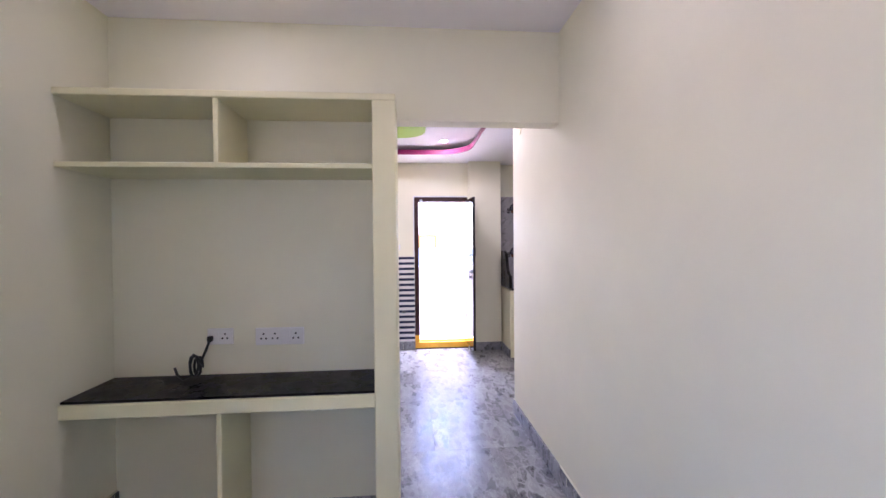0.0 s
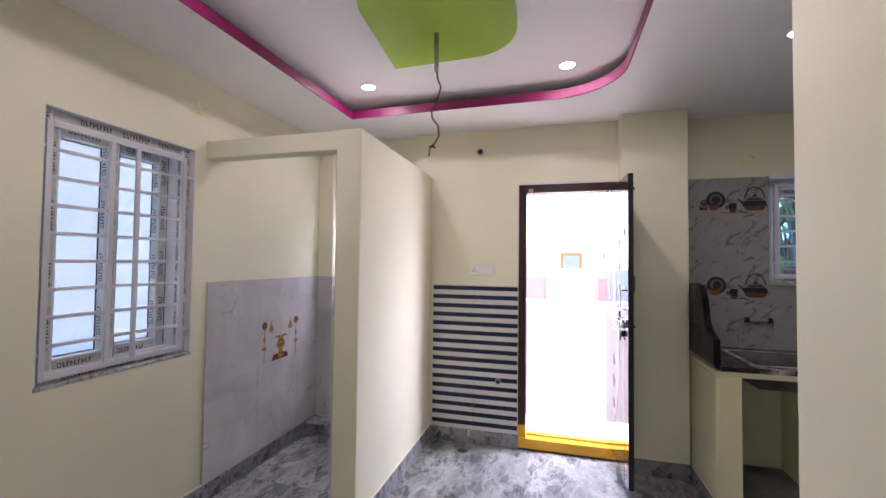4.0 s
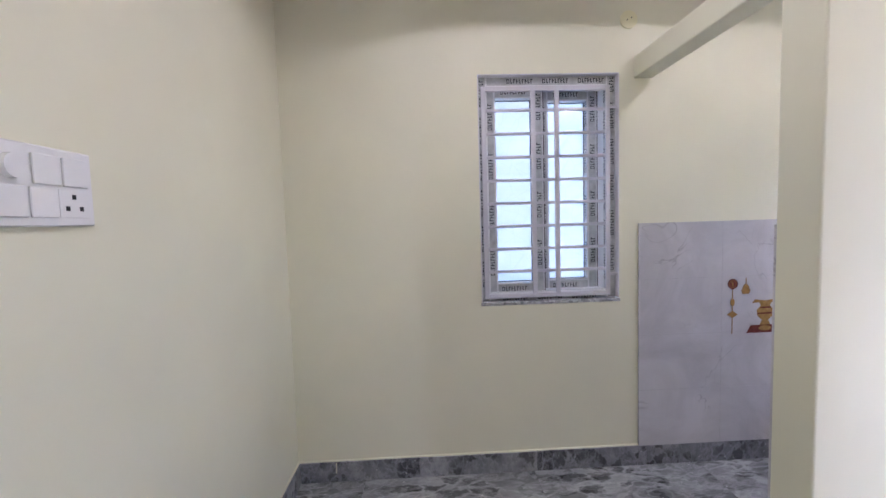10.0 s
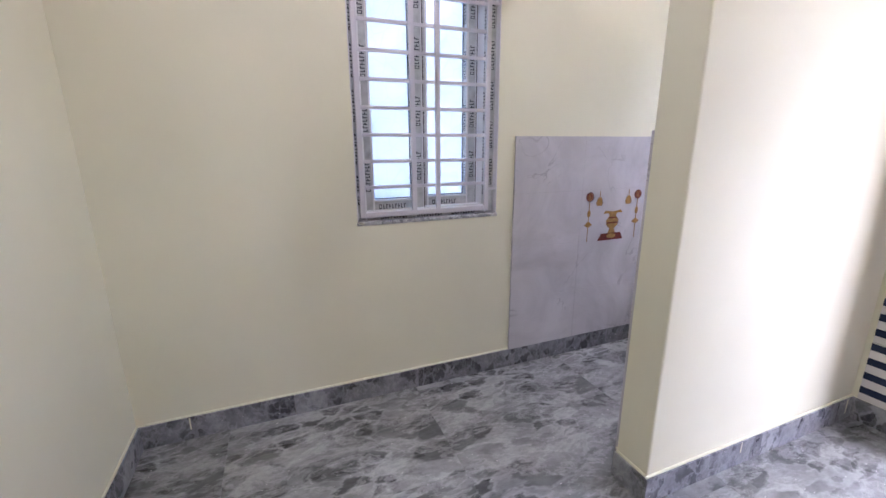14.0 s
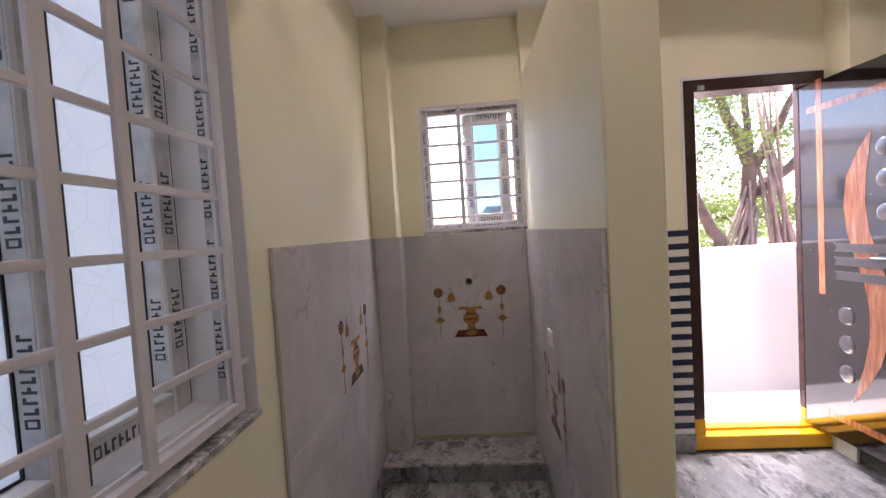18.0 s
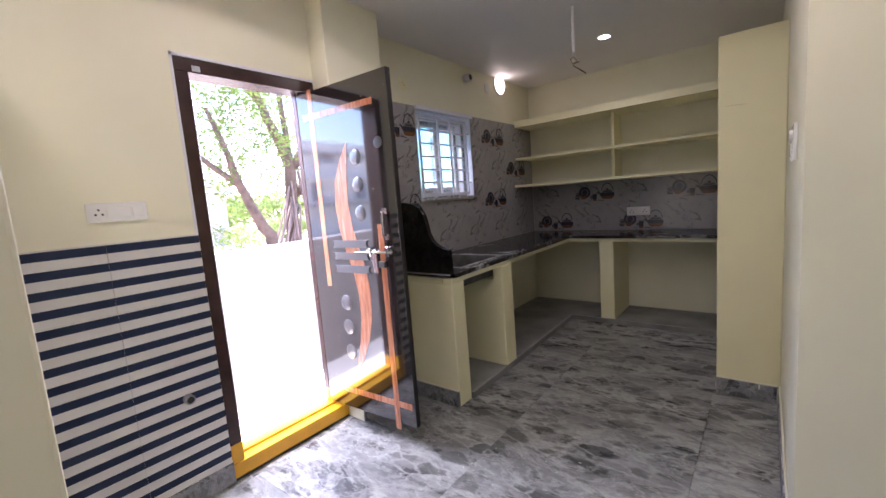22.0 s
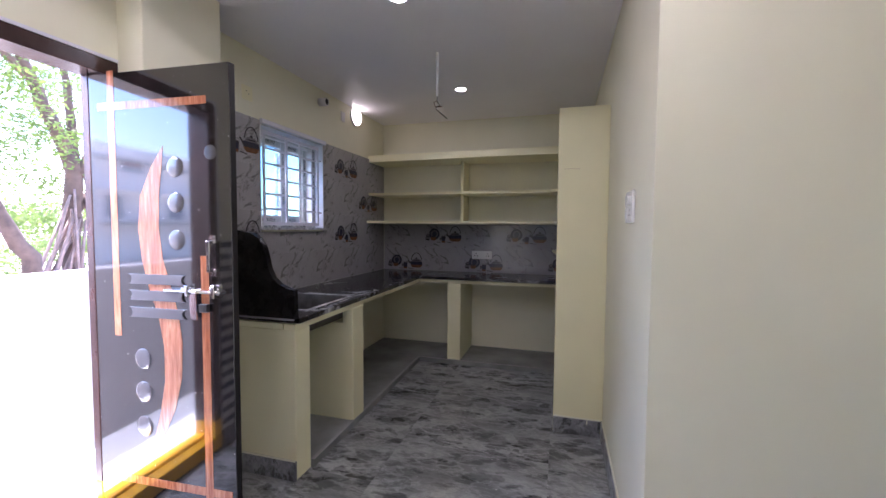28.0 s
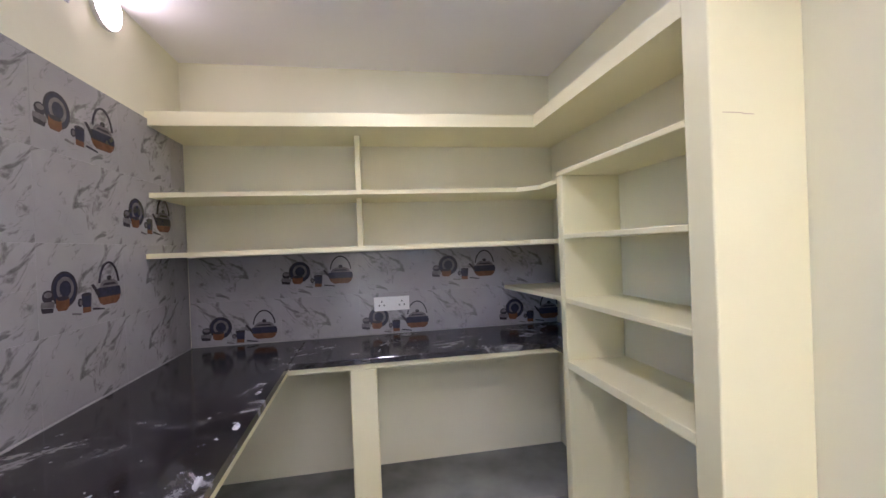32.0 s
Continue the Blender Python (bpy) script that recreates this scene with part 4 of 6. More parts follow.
        if glass:
            p = part("pane", bx(a + s, d + st - 0.012, c0 + s, b - s, d + st - 0.006, c1 - s, 0), glass, sash, "frosted glass pane" if glass is FROST else "clear glass pane")
            if glass is GLASS:
                p.visible_shadow = False
            g = 0.004
            part("gasket", join(bx(a + s, d + st - 0.016, c0 + s, a + s + g, d + st - 0.012, c1 - s, 0), bx(b - s - g, d + st - 0.016, c0 + s, b - s, d + st - 0.012, c1 - s, 0), bx(a + s + g, d + st - 0.016, c0 + s, b - s - g, d + st - 0.012, c0 + s + g, 0), bx(a + s + g, d + st - 0.016, c1 - s - g, b - s - g, d + st - 0.012, c1 - s, 0)), GASKET, sash, "black rubber gasket")
        tape += [bx(b - s - 0.001, d + 0.003, c0 + s, b - s, d + st * 0.68, c1 - s, 0)]
        tape += [bx(a + 0.006, d - 0.001, c0, a + s - 0.01, d, c1, 0), bx(b - s + 0.01, d - 0.001, c0, b - 0.006, d, c1, 0), bx(a + s, d - 0.001, c0 + 0.004, b - s, d, c0 + s - 0.008, 0), bx(a + s, d - 0.001, c1 - s + 0.008, b - s, d, c1 - 0.004, 0)]
        z = c0 + 0.10
        while z < c1 - 0.14:
            words(a + s * 0.46, z, d - 0.002, True)
            words(b - s * 0.46, z + 0.05, d - 0.002, True)
            side_words(b - s, z + 0.03, d + st * 0.36, -1, st * 0.27)
            z += 0.26
        words(a + s + 0.02, c0 + s * 0.42, d - 0.002, False)
        words(a + s + 0.03, c1 - s * 0.42, d - 0.002, False)
    part("tape", join(*tape), TAPE, frame_ob, "grey protective tape on the frame")
    part("tape_print", join(*ink), PRINT, frame_ob, "dark printed marks on the tape")
    # grille
    g = thing("window_grille", place((u0 + u1) / 2, grille_v, z0), "white painted welded steel window grille", "grille")
    v0, v1 = grille_v, grille_v + 0.012
    lo_u, hi_u, lo_z, hi_z = bars_v[0], bars_v[-1], bars_h[0], bars_h[-1]
    for u in bars_v:
        part("upright_bar", bx(u - 0.012, v0, lo_z - 0.012, u + 0.012, v1, hi_z + 0.012), GRILLE, g)
    for z in bars_h:
        edge = z in (lo_z, hi_z)
        part("cross_bar", bx(lo_u + 0.012, v1 - 0.004 if not edge else v0, z - (0.012 if edge else 0.008), hi_u - 0.012, v1 + 0.006, z + (0.012 if edge else 0.008)), GRILLE, g)
    for u in (lo_u, hi_u):
        for z in (lo_z + 0.1, hi_z - 0.1):
            end = u0 if u == lo_u else u1
            part("lug", bx(min(u, end), v0 + 0.003, z - 0.008, max(u, end), v1 - 0.002, z + 0.008), GRILLE, g)
    # reveal lining and sill
    if lining:
        part("reveal", join(bx(u0, 0.001, z1 - 0.004, u1, depth, z1, 0), bx(u0, 0.001, z0, u0 + 0.004, depth, z1 - 0.004, 0), bx(u1 - 0.004, 0.001, z0, u1, depth, z1 - 0.004, 0)), REVEAL, w, "white plastered reveal")
    part("window_sill", bx(u0 - 0.004, -sill_out, z0 - 0.006, u1 + 0.004, depth, z0 + 0.012, 0.002), SILL_STONE, w, "rough marble sill")
    return w


window("window_1", lambda u, v, z: (WEST - v, u, z), 3.726, 4.470, 0.925, 2.120, 0.040,
       [3.757, 4.017, 4.143, 4.415], [0.965] + [1.096 + 0.1209 * i for i in range(8)] + [2.05],
       [(3.772, 4.085, 0.070, FROST), (4.075, 4.405, 0.130, FROST)], "white uPVC sliding window with frosted glass and printed tape", 0.004, True, 0.012, 0.058)
window("window_2", lambda u, v, z: (u, NORTH_NICHE + v, z), -1.508, -0.902, 1.342, 2.092, 0.030,
       [-1.500, -1.270, -0.912], [1.358] + [1.432 + 0.1075 * i for i in range(6)] + [2.08],
       [(-1.245, -0.985, 0.060, GLASS)], "small white uPVC window with one sash slid open", 0.004, True, 0.004)
window("window_3", lambda u, v, z: (u, NORTH_K - 0.012 + v, z), 1.74, 2.515, 1.355, 2.085, 0.082,
       [1.79, 2.04, 2.21, 2.455], [1.395] + [1.503 + 0.1085 * i for i in range(5)] + [2.045],
       [(1.79, 2.13, 0.10, GLASS), (2.10, 2.46, 0.134, GLASS)], "white uPVC kitchen window with clear glass", 0.034)

tagged(part("window_lintel", box(1.728, NORTH_K - 0.040, 2.087, 2.530, NORTH_K - 0.0125, 2.122, 0.006, 2), REVEAL), "white rounded plaster band over the kitchen window", "lintel", kind="structure")

# ---- main door ----
frame_t = thing("door_frame", (0.35, 5.93, 0), "dark brown wooden door frame with yellow painted foot", "door frame", kind="structure")
part("jamb", box(-0.022, 5.868, 0.19, 0.040, 6.002, 2.034, 0.003), FRAMEWOOD, frame_t)
part("jamb", box(0.652, 5.958, 0.19, 0.7205, 6.002, 2.034, 0.003), FRAMEWOOD, frame_t)
part("head", box(-0.022, 5.868, 2.034, 0.7205, 6.002, 2.098, 0.003), FRAMEWOOD, frame_t)
part("strike_plate", join(box(0.055, 5.8645, 2.040, 0.092, 5.868, 2.066, 0.001), box(0.062, 5.8635, 2.046, 0.070, 5.8645, 2.060), box(0.077, 5.8635, 2.046, 0.085, 5.8645, 2.060)), STEEL, frame_t, "small steel strike plate on the head")
part("jamb_foot", box(-0.023, 5.867, 0.092, 0.041, 6.003, 0.19, 0.003), YELLOW, frame_t, "yellow painted foot of the jamb")
part("jamb_foot", box(0.652, 5.958, 0.092, 0.7205, 6.003, 0.19, 0.003), YELLOW, frame_t, "yellow painted foot of the jamb")
part("threshold", join(box(-0.022, 5.862, 0.012, 0.7205, 6.004, 0.092, 0.004), box(-0.022, 5.93, 0.092, 0.7205, 6.004, 0.108, 0.003)), YELLOW, frame_t, "yellow painted threshold")
# This dark strip paints the shade in the gap below the threshold.
part("threshold_shadow_gap", box(-0.018, 5.866, 0.0, 0.718, 6.0, 0.012), IRON, frame_t, "dark strip that paints the shadow gap under the threshold")
part("plaster_edge", join(box(-0.034, 5.8665, 0.11, -0.0225, 5.8695, 2.112), box(-0.034, 5.8665, 2.0985, 0.7205, 5.8695, 2.112)), REVEAL, frame_t, "white plaster line round the frame")

LX0, LX1, LY0, LY1, LZ0, LZ1 = 0.684, 0.716, 5.235, 5.952, 0.118, 2.030
door = thing("door_1", (LX0, LY1, LZ0), "glossy dark brown flush door with orange inlay, standing open", "door", kind="structure")
leaf = part("leaf", box(LX0, LY0, LZ0, LX1, LY1, LZ1, 0.002, 2), VENEER, door)
part("leaf_edge", box(LX0 + 0.001, LY0 - 0.0015, LZ0 + 0.001, LX1 - 0.001, LY0, LZ1 - 0.001), EDGE, leaf, "dull black edge of the leaf")
FX = LX0


def inlay(points, name="inlay", mat=None, lift=0.0012, label=""):
    return part(name, plate(points, FX - lift, FX, "x"), mat or INLAY, leaf, label)


def rect(y0, y1, z0, z1):
    return [(y0, z0), (y1, z0), (y1, z1), (y0, z1)]


inlay(rect(5.345, 5.905, 1.872, 1.905))
inlay(rect(5.815, 5.850, 0.885, 1.871))
inlay(rect(5.815, 5.850, 1.906, 2.040))
inlay(rect(5.350, 5.388, 0.253, 1.25))
inlay(rect(5.350, 5.388, 0.078, 0.215))
inlay(rect(5.255, 5.86, 0.216, 0.252))
left = [(5.565, 1.71), (5.63, 1.62), (5.690, 1.50), (5.705, 1.36), (5.690, 1.23), (5.655, 1.10), (5.610, 0.98), (5.585, 0.85), (5.585, 0.70), (5.615, 0.55), (5.675, 0.345)]
right = [(5.60, 0.45), (5.535, 0.58), (5.498, 0.72), (5.490, 0.88), (5.508, 1.0), (5.545, 1.12), (5.580, 1.23), (5.597, 1.36), (5.592, 1.50), (5.575, 1.62)]
inlay(left + right, "wave_inlay", None, 0.0016, "curved orange wood-grain inlay")
for z in (1.143, 1.072, 0.997):
    pts = arc(5.765, z, 0.022, 0.022, 90, 270, 8) + arc(5.46, z, 0.022, 0.022, 270, 450, 8)
    grip = inlay([(a, b) for a, b in pts], "grip_plate", SMOKE, 0.007, "long clear acrylic grip plate")
    soft = grip.modifiers.new("soft_edge", "BEVEL")
    soft.width, soft.segments, soft.limit_method = 0.003, 3, "ANGLE"


def stud(y, z, r, name, mat, label):
    bm = bmesh.new()
    bmesh.ops.create_uvsphere(bm, u_segments=24, v_segments=12, radius=r, matrix=Matrix.Translation((FX, y, z)) @ Matrix.Diagonal((0.14, 1, 1, 1)))
    return part(name, bm, mat, leaf, label, True)


for z in (0.79, 0.642, 0.487):
    stud(5.70, z, 0.046, "disc_stud", SMOKE, "domed clear acrylic disc")
for z in (1.62, 1.471, 1.314):
    stud(5.505, z, 0.043, "disc_stud", SMOKE, "domed clear acrylic disc")
stud(5.33, 1.676, 0.03, "peep_medallion", IRON, "small bronze medallion")
# bolt, hasp and handle
part("bolt_plate", join(box(FX - 0.004, 5.42, 1.085, FX, 5.49, 1.115, 0.001), box(FX - 0.004, 5.30, 1.085, FX, 5.345, 1.115, 0.001)), CHROME, leaf)
part("bolt", tube([(FX - 0.014, 5.56, 1.10), (FX - 0.014, 5.285, 1.10)], 0.0075, 12), CHROME, leaf, "sliding chrome bolt", True)
part("bolt_staple", join(box(FX - 0.026, 5.436, 1.078, FX - 0.004, 5.450, 1.125, 0.002), box(FX - 0.026, 5.305, 1.075, FX - 0.004, 5.322, 1.130, 0.002)), CHROME, leaf)
part("hasp", plate([(5.40, 1.09), (5.436, 1.09), (5.425, 0.985), (5.395, 0.985)], FX - 0.020, FX - 0.016, "x"), CHROME, leaf, "hanging chrome hasp")
part("lock_eye", join(box(FX - 0.02, 5.345, 1.015, FX, 5.388, 1.05, 0.003), box(FX - 0.022, 5.358, 1.022, FX - 0.02, 5.372, 1.04)), IRON, leaf, "dark lock bracket")
part("pull_handle", join(box(FX - 0.03, 5.318, 1.185, FX - 0.022, 5.335, 1.315, 0.002), box(FX - 0.03, 5.318, 1.185, FX, 5.335, 1.197, 0.002), box(FX - 0.03, 5.318, 1.303, FX, 5.335, 1.315, 0.002), box(FX - 0.003, 5.311, 1.165, FX, 5.342, 1.2), box(FX - 0.003, 5.311, 1.30, FX, 5.342, 1.335)), CHROME, leaf, "chrome pull handle")
for z in (0.3, 1.05, 1.8):
    part("hinge", tube([(0.719, LY1 - 0.004, z - 0.05), (0.719, LY1 - 0.004, z + 0.05)], 0.006, 10), IRON, door)
part("tower_bolt", join(box(LX1, 5.26, 1.28, LX1 + 0.006, 5.29, 1.42, 0.001), box(LX1 + 0.006, 5.27, 1.30, LX1 + 0.016, 5.28, 1.40, 0.002), box(LX1, 5.25, 1.085, LX1 + 0.012, 5.275, 1.10, 0.001), box(LX1, 5.25, 1.93, LX1 + 0.012, 5.262, 1.945, 0.001)), IRON, leaf, "dark bolts on the inner face")

door.location = (0.650, 5.951, LZ0)
door.rotation_euler = (0, 0, radians(3.2))


# ---- fittings ----
def switch_board(axis, face, out, u0, u1, z0, z1, layout, label, group=""):
    """A modular switch plate. layout: rows of 'S' switch, 'P' socket, 'R' regulator."""
    t = thing("switch_board", (u0, face, z0) if axis == "y" else (face, u0, z0), label, "switch board", group)

    def bx(a0, a1, c0, c1, d0, d1, bevel=0.001):
        lo, hi = sorted((face + out * d0, face + out * d1))
        return box(a0, lo, c0, a1, hi, c1, bevel) if axis == "y" else box(lo, a0, c0, hi, a1, c1, bevel)
    part("cover_plate", bx(u0, u1, z0, z1, 0, 0.011, 0.003), PLASTIC, t)
    rows = len(layout)
    m = 0.014
    for r, row in enumerate(layout):
        wd = (u1 - u0 - 2 * m) / sum({"S": 1, "P": 1.2, "R": 1.1, "W": 2}[c] for c in row)
        hh = (z1 - z0 - 2 * m) / rows
        a = u0 + m
        c0 = z1 - m - hh * (r + 1)
        for c in row:
            w = wd * {"S": 1, "P": 1.2, "R": 1.1, "W": 2}[c]
            e = 0.0025
            if c in "SW":
                part("rocker", bx(a + e, a + w - e, c0 + e, c0 + hh - e, 0.011, 0.016, 0.0015), PLASTIC, t)
            elif c == "P":
                s = part("socket", bx(a + e, a + w - e, c0 + e, c0 + hh - e, 0.011, 0.0125, 0.0005), PLASTIC, t)
                pin = min(w, hh) * 0.075
                holes = [bx(a + w * fx - pin, a + w * fx + pin, c0 + hh * fz - pin, c0 + hh * fz + pin, 0.0125, 0.013, 0) for fx, fz in ((0.5, 0.72), (0.28, 0.34), (0.72, 0.34))]
                part("pin_holes", join(*holes), PLASTIC_D, s)
            else:
                q = (a + w / 2, c0 + hh / 2)
                bm = bmesh.new()
                turn = pose(0, 0, 0, 90) if axis == "y" else pose(0, 0, 0, 0, 90)
                mid = face + out * 0.017
                bmesh.ops.create_cone(bm, cap_ends=True, segments=20, radius1=hh * 0.36, radius2=hh * 0.36, depth=0.014, matrix=Matrix.Translation((q[0], mid, q[1]) if axis == "y" else (mid, q[0], q[1])) @ turn)
                part("regulator_knob", bm, PLASTIC, t)
            a += w
    return t


def round_cover(axis, face, out, u, z, r, label, holes=True):
    t = thing("cover_plate", (u, face, z) if axis == "y" else (face, u, z), label, "cover plate")
    bm = bmesh.new()
    turn = pose(0, 0, 0, 90) if axis == "y" else pose(0, 0, 0, 0, 90)
    mid = face + out * 0.003
    bmesh.ops.create_cone(bm, cap_ends=True, segments=32, radius1=r, radius2=r, depth=0.006, matrix=Matrix.Translation((u, mid, z) if axis == "y" else (mid, u, z)) @ turn)
    disc = part("disc", bm, CREAM_SHELF, t)
    if holes:
        lo, hi = sorted((face + out * 0.006, face + out * 0.0066))
        h = 0.0028
        for a, c in [(u - r * 0.2, z - r * 0.05), (u + r * 0.3, z + r * 0.22)]:
            part("screw_hole", box(a - h, lo, c - h, a + h, hi, c + h) if axis == "y" else box(lo, a - h, c - h, hi, a + h, c + h), PLASTIC_D, disc)


def pipe_stub(axis, face, out, u, z, r, length, label, mat=None, name="pipe_stub"):
    t = thing(name, (u, face, z) if axis == "y" else (face, u, z), label, "pipe")
    a, b = face, face + out * length
    p = [(u, a, z), (u, b, z)] if axis == "y" else [(a, u, z), (b, u, z)]
    part("sleeve", tube(p, r, 18), mat or PVC, t, "", True)
    e = face + out * (length + 0.0008)
    p = [(u, b, z), (u, e, z)] if axis == "y" else [(b, u, z), (e, u, z)]
    part("bore", tube(p, r * 0.72, 16), PLASTIC_D, t, "dark bore")


switch_board("y", NORTH_HALL, -1, -0.42, -0.213, 1.370, 1.447, ["PWS"], "white modular switch board above the striped tiles")
switch_board("y", SOUTH_HALL, 1, -0.567, -0.345, 1.387, 1.537, ["SSR", "PSS"], "white modular switch board with a regulator knob")
switch_board("y", SOUTH_K, 1, 1.148, 1.327, 1.40, 1.535, ["RS", "PS"], "white modular switch board on the kitchen wall")
switch_board("x", EAST - 0.012, -1, 4.676, 4.90, 1.03, 1.12, ["PSP"], "white socket board over the worktop")
switch_board("x", -0.914, -1, 5.23, 5.32, 0.825, 0.895, ["P"], "small white socket in the niche")
pipe_stub("y", NORTH_HALL, -1, -0.337, 2.386, 0.030, 0.02, "short white pipe sleeve high on the wall")
pipe_stub("y", NORTH_NICHE - 0.014, -1, -1.262, 1.05, 0.026, 0.03, "white pipe sleeve over the printed tile")
pipe_stub("y", NORTH_K, -1, 2.492, 2.452, 0.034, 0.07, "white pipe sleeve above the kitchen window")
round_cover("x", 0.7982, -1, 3.445, 2.376, 0.052, "round cream junction cover on the passage wall")
round_cover("x", WEST, 1, 4.518, 2.383, 0.045, "round cream junction cover above the window")
square_cover = thing("cover_plate", (1.63, NORTH_K, 2.262), "square cream junction cover on the kitchen wall", "cover plate")
lid = part("plate", box(1.583, NORTH_K - 0.007, 2.215, 1.677, NORTH_K, 2.309, 0.002), CREAM_SHELF, square_cover)
for dx, dz in ((-0.008, 0.012), (0.012, -0.004)):
    part("screw_hole", box(1.63 + dx - 0.003, NORTH_K - 0.0076, 2.262 + dz - 0.003, 1.63 + dx + 0.003, NORTH_K - 0.007, 2.262 + dz + 0.003), PLASTIC_D, lid)
tagged(part("junction_box", box(2.84, NORTH_K - 0.012, 2.38, 2.905, NORTH_K, 2.47, 0.003), PLASTIC), "small white box beside the wall lamp", "junction box")
# water pipe over the sink
pipe = thing("water_pipe", (1.65, NORTH_K - 0.012, 1.08), "short grey water pipe with black end caps over the sink", "pipe")
part("tube", tube([(1.60, NORTH_K - 0.026, 1.082), (1.715, NORTH_K - 0.026, 1.085)], 0.0125, 14), PVC_DULL, pipe, "", True)
for x in (1.588, 1.730):
    part("end_cap", tube([(x - 0.013, NORTH_K - 0.026, 1.083), (x + 0.013, NORTH_K - 0.026, 1.083)], 0.020, 14), BLACK, pipe, "black end cap", True)
    part("elbow", tube([(x, NORTH_K - 0.026, 1.083), (x, NORTH_K - 0.012, 1.083)], 0.014, 12), PVC_DULL, pipe, "", True)
# wash tap stub and floor drain by the door
pipe_stub("y", NORTH_HALL - 0.010, -1, -0.176, 0.525, 0.022, 0.035, "small metal pipe stub on the striped tiles", STEEL)
drain = thing("floor_drain", (-0.43, 5.705, 0), "round steel floor drain by the skirting", "drain")
bm = bmesh.new()
bmesh.ops.create_cone(bm, cap_ends=True, segments=28, radius1=0.062, radius2=0.058, depth=0.004, matrix=Matrix.Translation((-0.43, 5.705, 0.002)))
grate = part("grate", bm, STEEL, drain)
part("well", tube([(-0.43, 5.705, 0.0040), (-0.43, 5.705, 0.0044)], 0.044, 24), PLASTIC_D, grate, "dark open drain")
part("slots", join(*[tube([(-0.43 + r * math.cos(a), 5.705 + r * math.sin(a), 0.0044), (-0.43 + r * math.cos(a), 5.705 + r * math.sin(a), 0.0054)], 0.006, 8) for r, n in ((0.018, 4), (0.036, 9)) for a in [k * math.tau / n for k in range(n)]]), STEEL, grate, "worn steel bosses")


# ---- ceiling lights ----
def downlight(x, y, z, power, r=0.05):
    t = thing("downlight", (x, y, z), "round recessed LED downlight, switched on", "ceiling light", "LED downlights")
    rim = [(math.cos(k * math.tau / 28), math.sin(k * math.tau / 28)) for k in range(28)]
    part("rim", holed_sheet([(x + a * (r + 0.008), y + b * (r + 0.008)) for a, b in rim], [(x + a * r, y + b * r) for a, b in rim], z - 0.004, z), PLASTIC, t)
    bm = bmesh.new()
    bmesh.ops.create_cone(bm, cap_ends=True, segments=28, radius1=r, radius2=r, depth=0.003, matrix=Matrix.Translation((x, y, z - 0.0016)))
    part("diffuser", bm, LED, t, "glowing white diffuser")
    la = new("downlight_lamp", bpy.data.lights.new("downlight_lamp", "AREA"))
    la.data.shape, la.data.size, la.data.energy, la.data.color = "DISK", 2 * r, power, (1.0, 0.94, 0.85)
    la.location = (x, y, z - 0.006)


for x, y in ((-0.985, 5.09), (0.33, 5.09), (-0.997, 3.756), (0.326, 3.735)):
    downlight(x, y, TRAY_Z, 0.48, 0.044)
for x, y in ((1.363, 4.785), (2.817, 4.805)):
    downlight(x, y, CEIL_Z, 0.23, 0.044)
for x, y in ((-0.95, 2.06), (0.36, 1.55)):
    downlight(x, y, BED_Z, 0.10, 0.044)
# wall lamp in the kitchen
wl = thing("wall_lamp", (3.12, NORTH_K, 2.50), "round white LED wall lamp, glowing warm", "wall lamp")
bm = bmesh.new()
bmesh.ops.create_cone(bm, cap_ends=True, segments=36, radius1=0.098, radius2=0.098, depth=0.02, matrix=Matrix.Translation((3.12, NORTH_K - 0.01, 2.496)) @ pose(0, 0, 0, 90))
part("back_plate", bm, PLASTIC, wl)
bm = bmesh.new()
bmesh.ops.create_uvsphere(bm, u_segments=32, v_segments=14, radius=0.094, matrix=Matrix.Translation((3.12, NORTH_K - 0.02, 2.496)) @ Matrix.Diagonal((1, 0.22, 1, 1)))
part("globe", bm, LAMP, wl, "glowing white diffuser", True)

# green ceiling board with hook rod and wires
GB = [(-0.655, 4.775)] + arc(-0.18, 4.48, 0.265, 0.272, 90, 0, 12) + [(0.083, 4.0)] + arc(-0.37, 4.258, 0.24, 0.256, 270, 180, 12)
tagged(part("ceiling_board", prism(GB, 2.618, TRAY_Z), GREEN), "lime green leaf-shaped board under the ceiling tray", "ceiling board")
hook = thing("fan_hook", (-0.312, 4.47, 2.618), "grey fan rod with a loose hanging wire", "fan hook")
part("rod", tube([(-0.312, 4.47, 2.618), (-0.312, 4.47, 2.445)], 0.011, 10), STEEL, hook)
part("rod_end", box(-0.322, 4.462, 2.425, -0.302, 4.478, 2.452, 0.002), STEEL, hook)
part("wire", tube([(-0.312, 4.47, 2.44), (-0.302, 4.465, 2.38), (-0.285, 4.46, 2.34), (-0.30, 4.465, 2.28), (-0.335, 4.47, 2.23), (-0.33, 4.47, 2.19), (-0.30, 4.47, 2.15), (-0.295, 4.47, 2.10), (-0.318, 4.47, 2.06), (-0.345, 4.47, 2.045)], 0.0042, 6), COPPER, hook, "twisted brown wire", True)
part("wire_end", join(tube([(-0.345, 4.47, 2.045), (-0.325, 4.475, 2.05), (-0.315, 4.48, 2.043)], 0.006, 6), tube([(-0.34, 4.47, 2.045), (-0.347, 4.472, 2.0)], 0.0035, 6)), COPPER, hook)
khook = thing("fan_hook", (2.06, 4.785, CEIL_Z), "thin white fan rod with loose wires in the kitchen", "fan hook")
part("rod", tube([(2.06, 4.785, CEIL_Z), (2.06, 4.785, 2.275)], 0.009, 10), PLASTIC, khook)
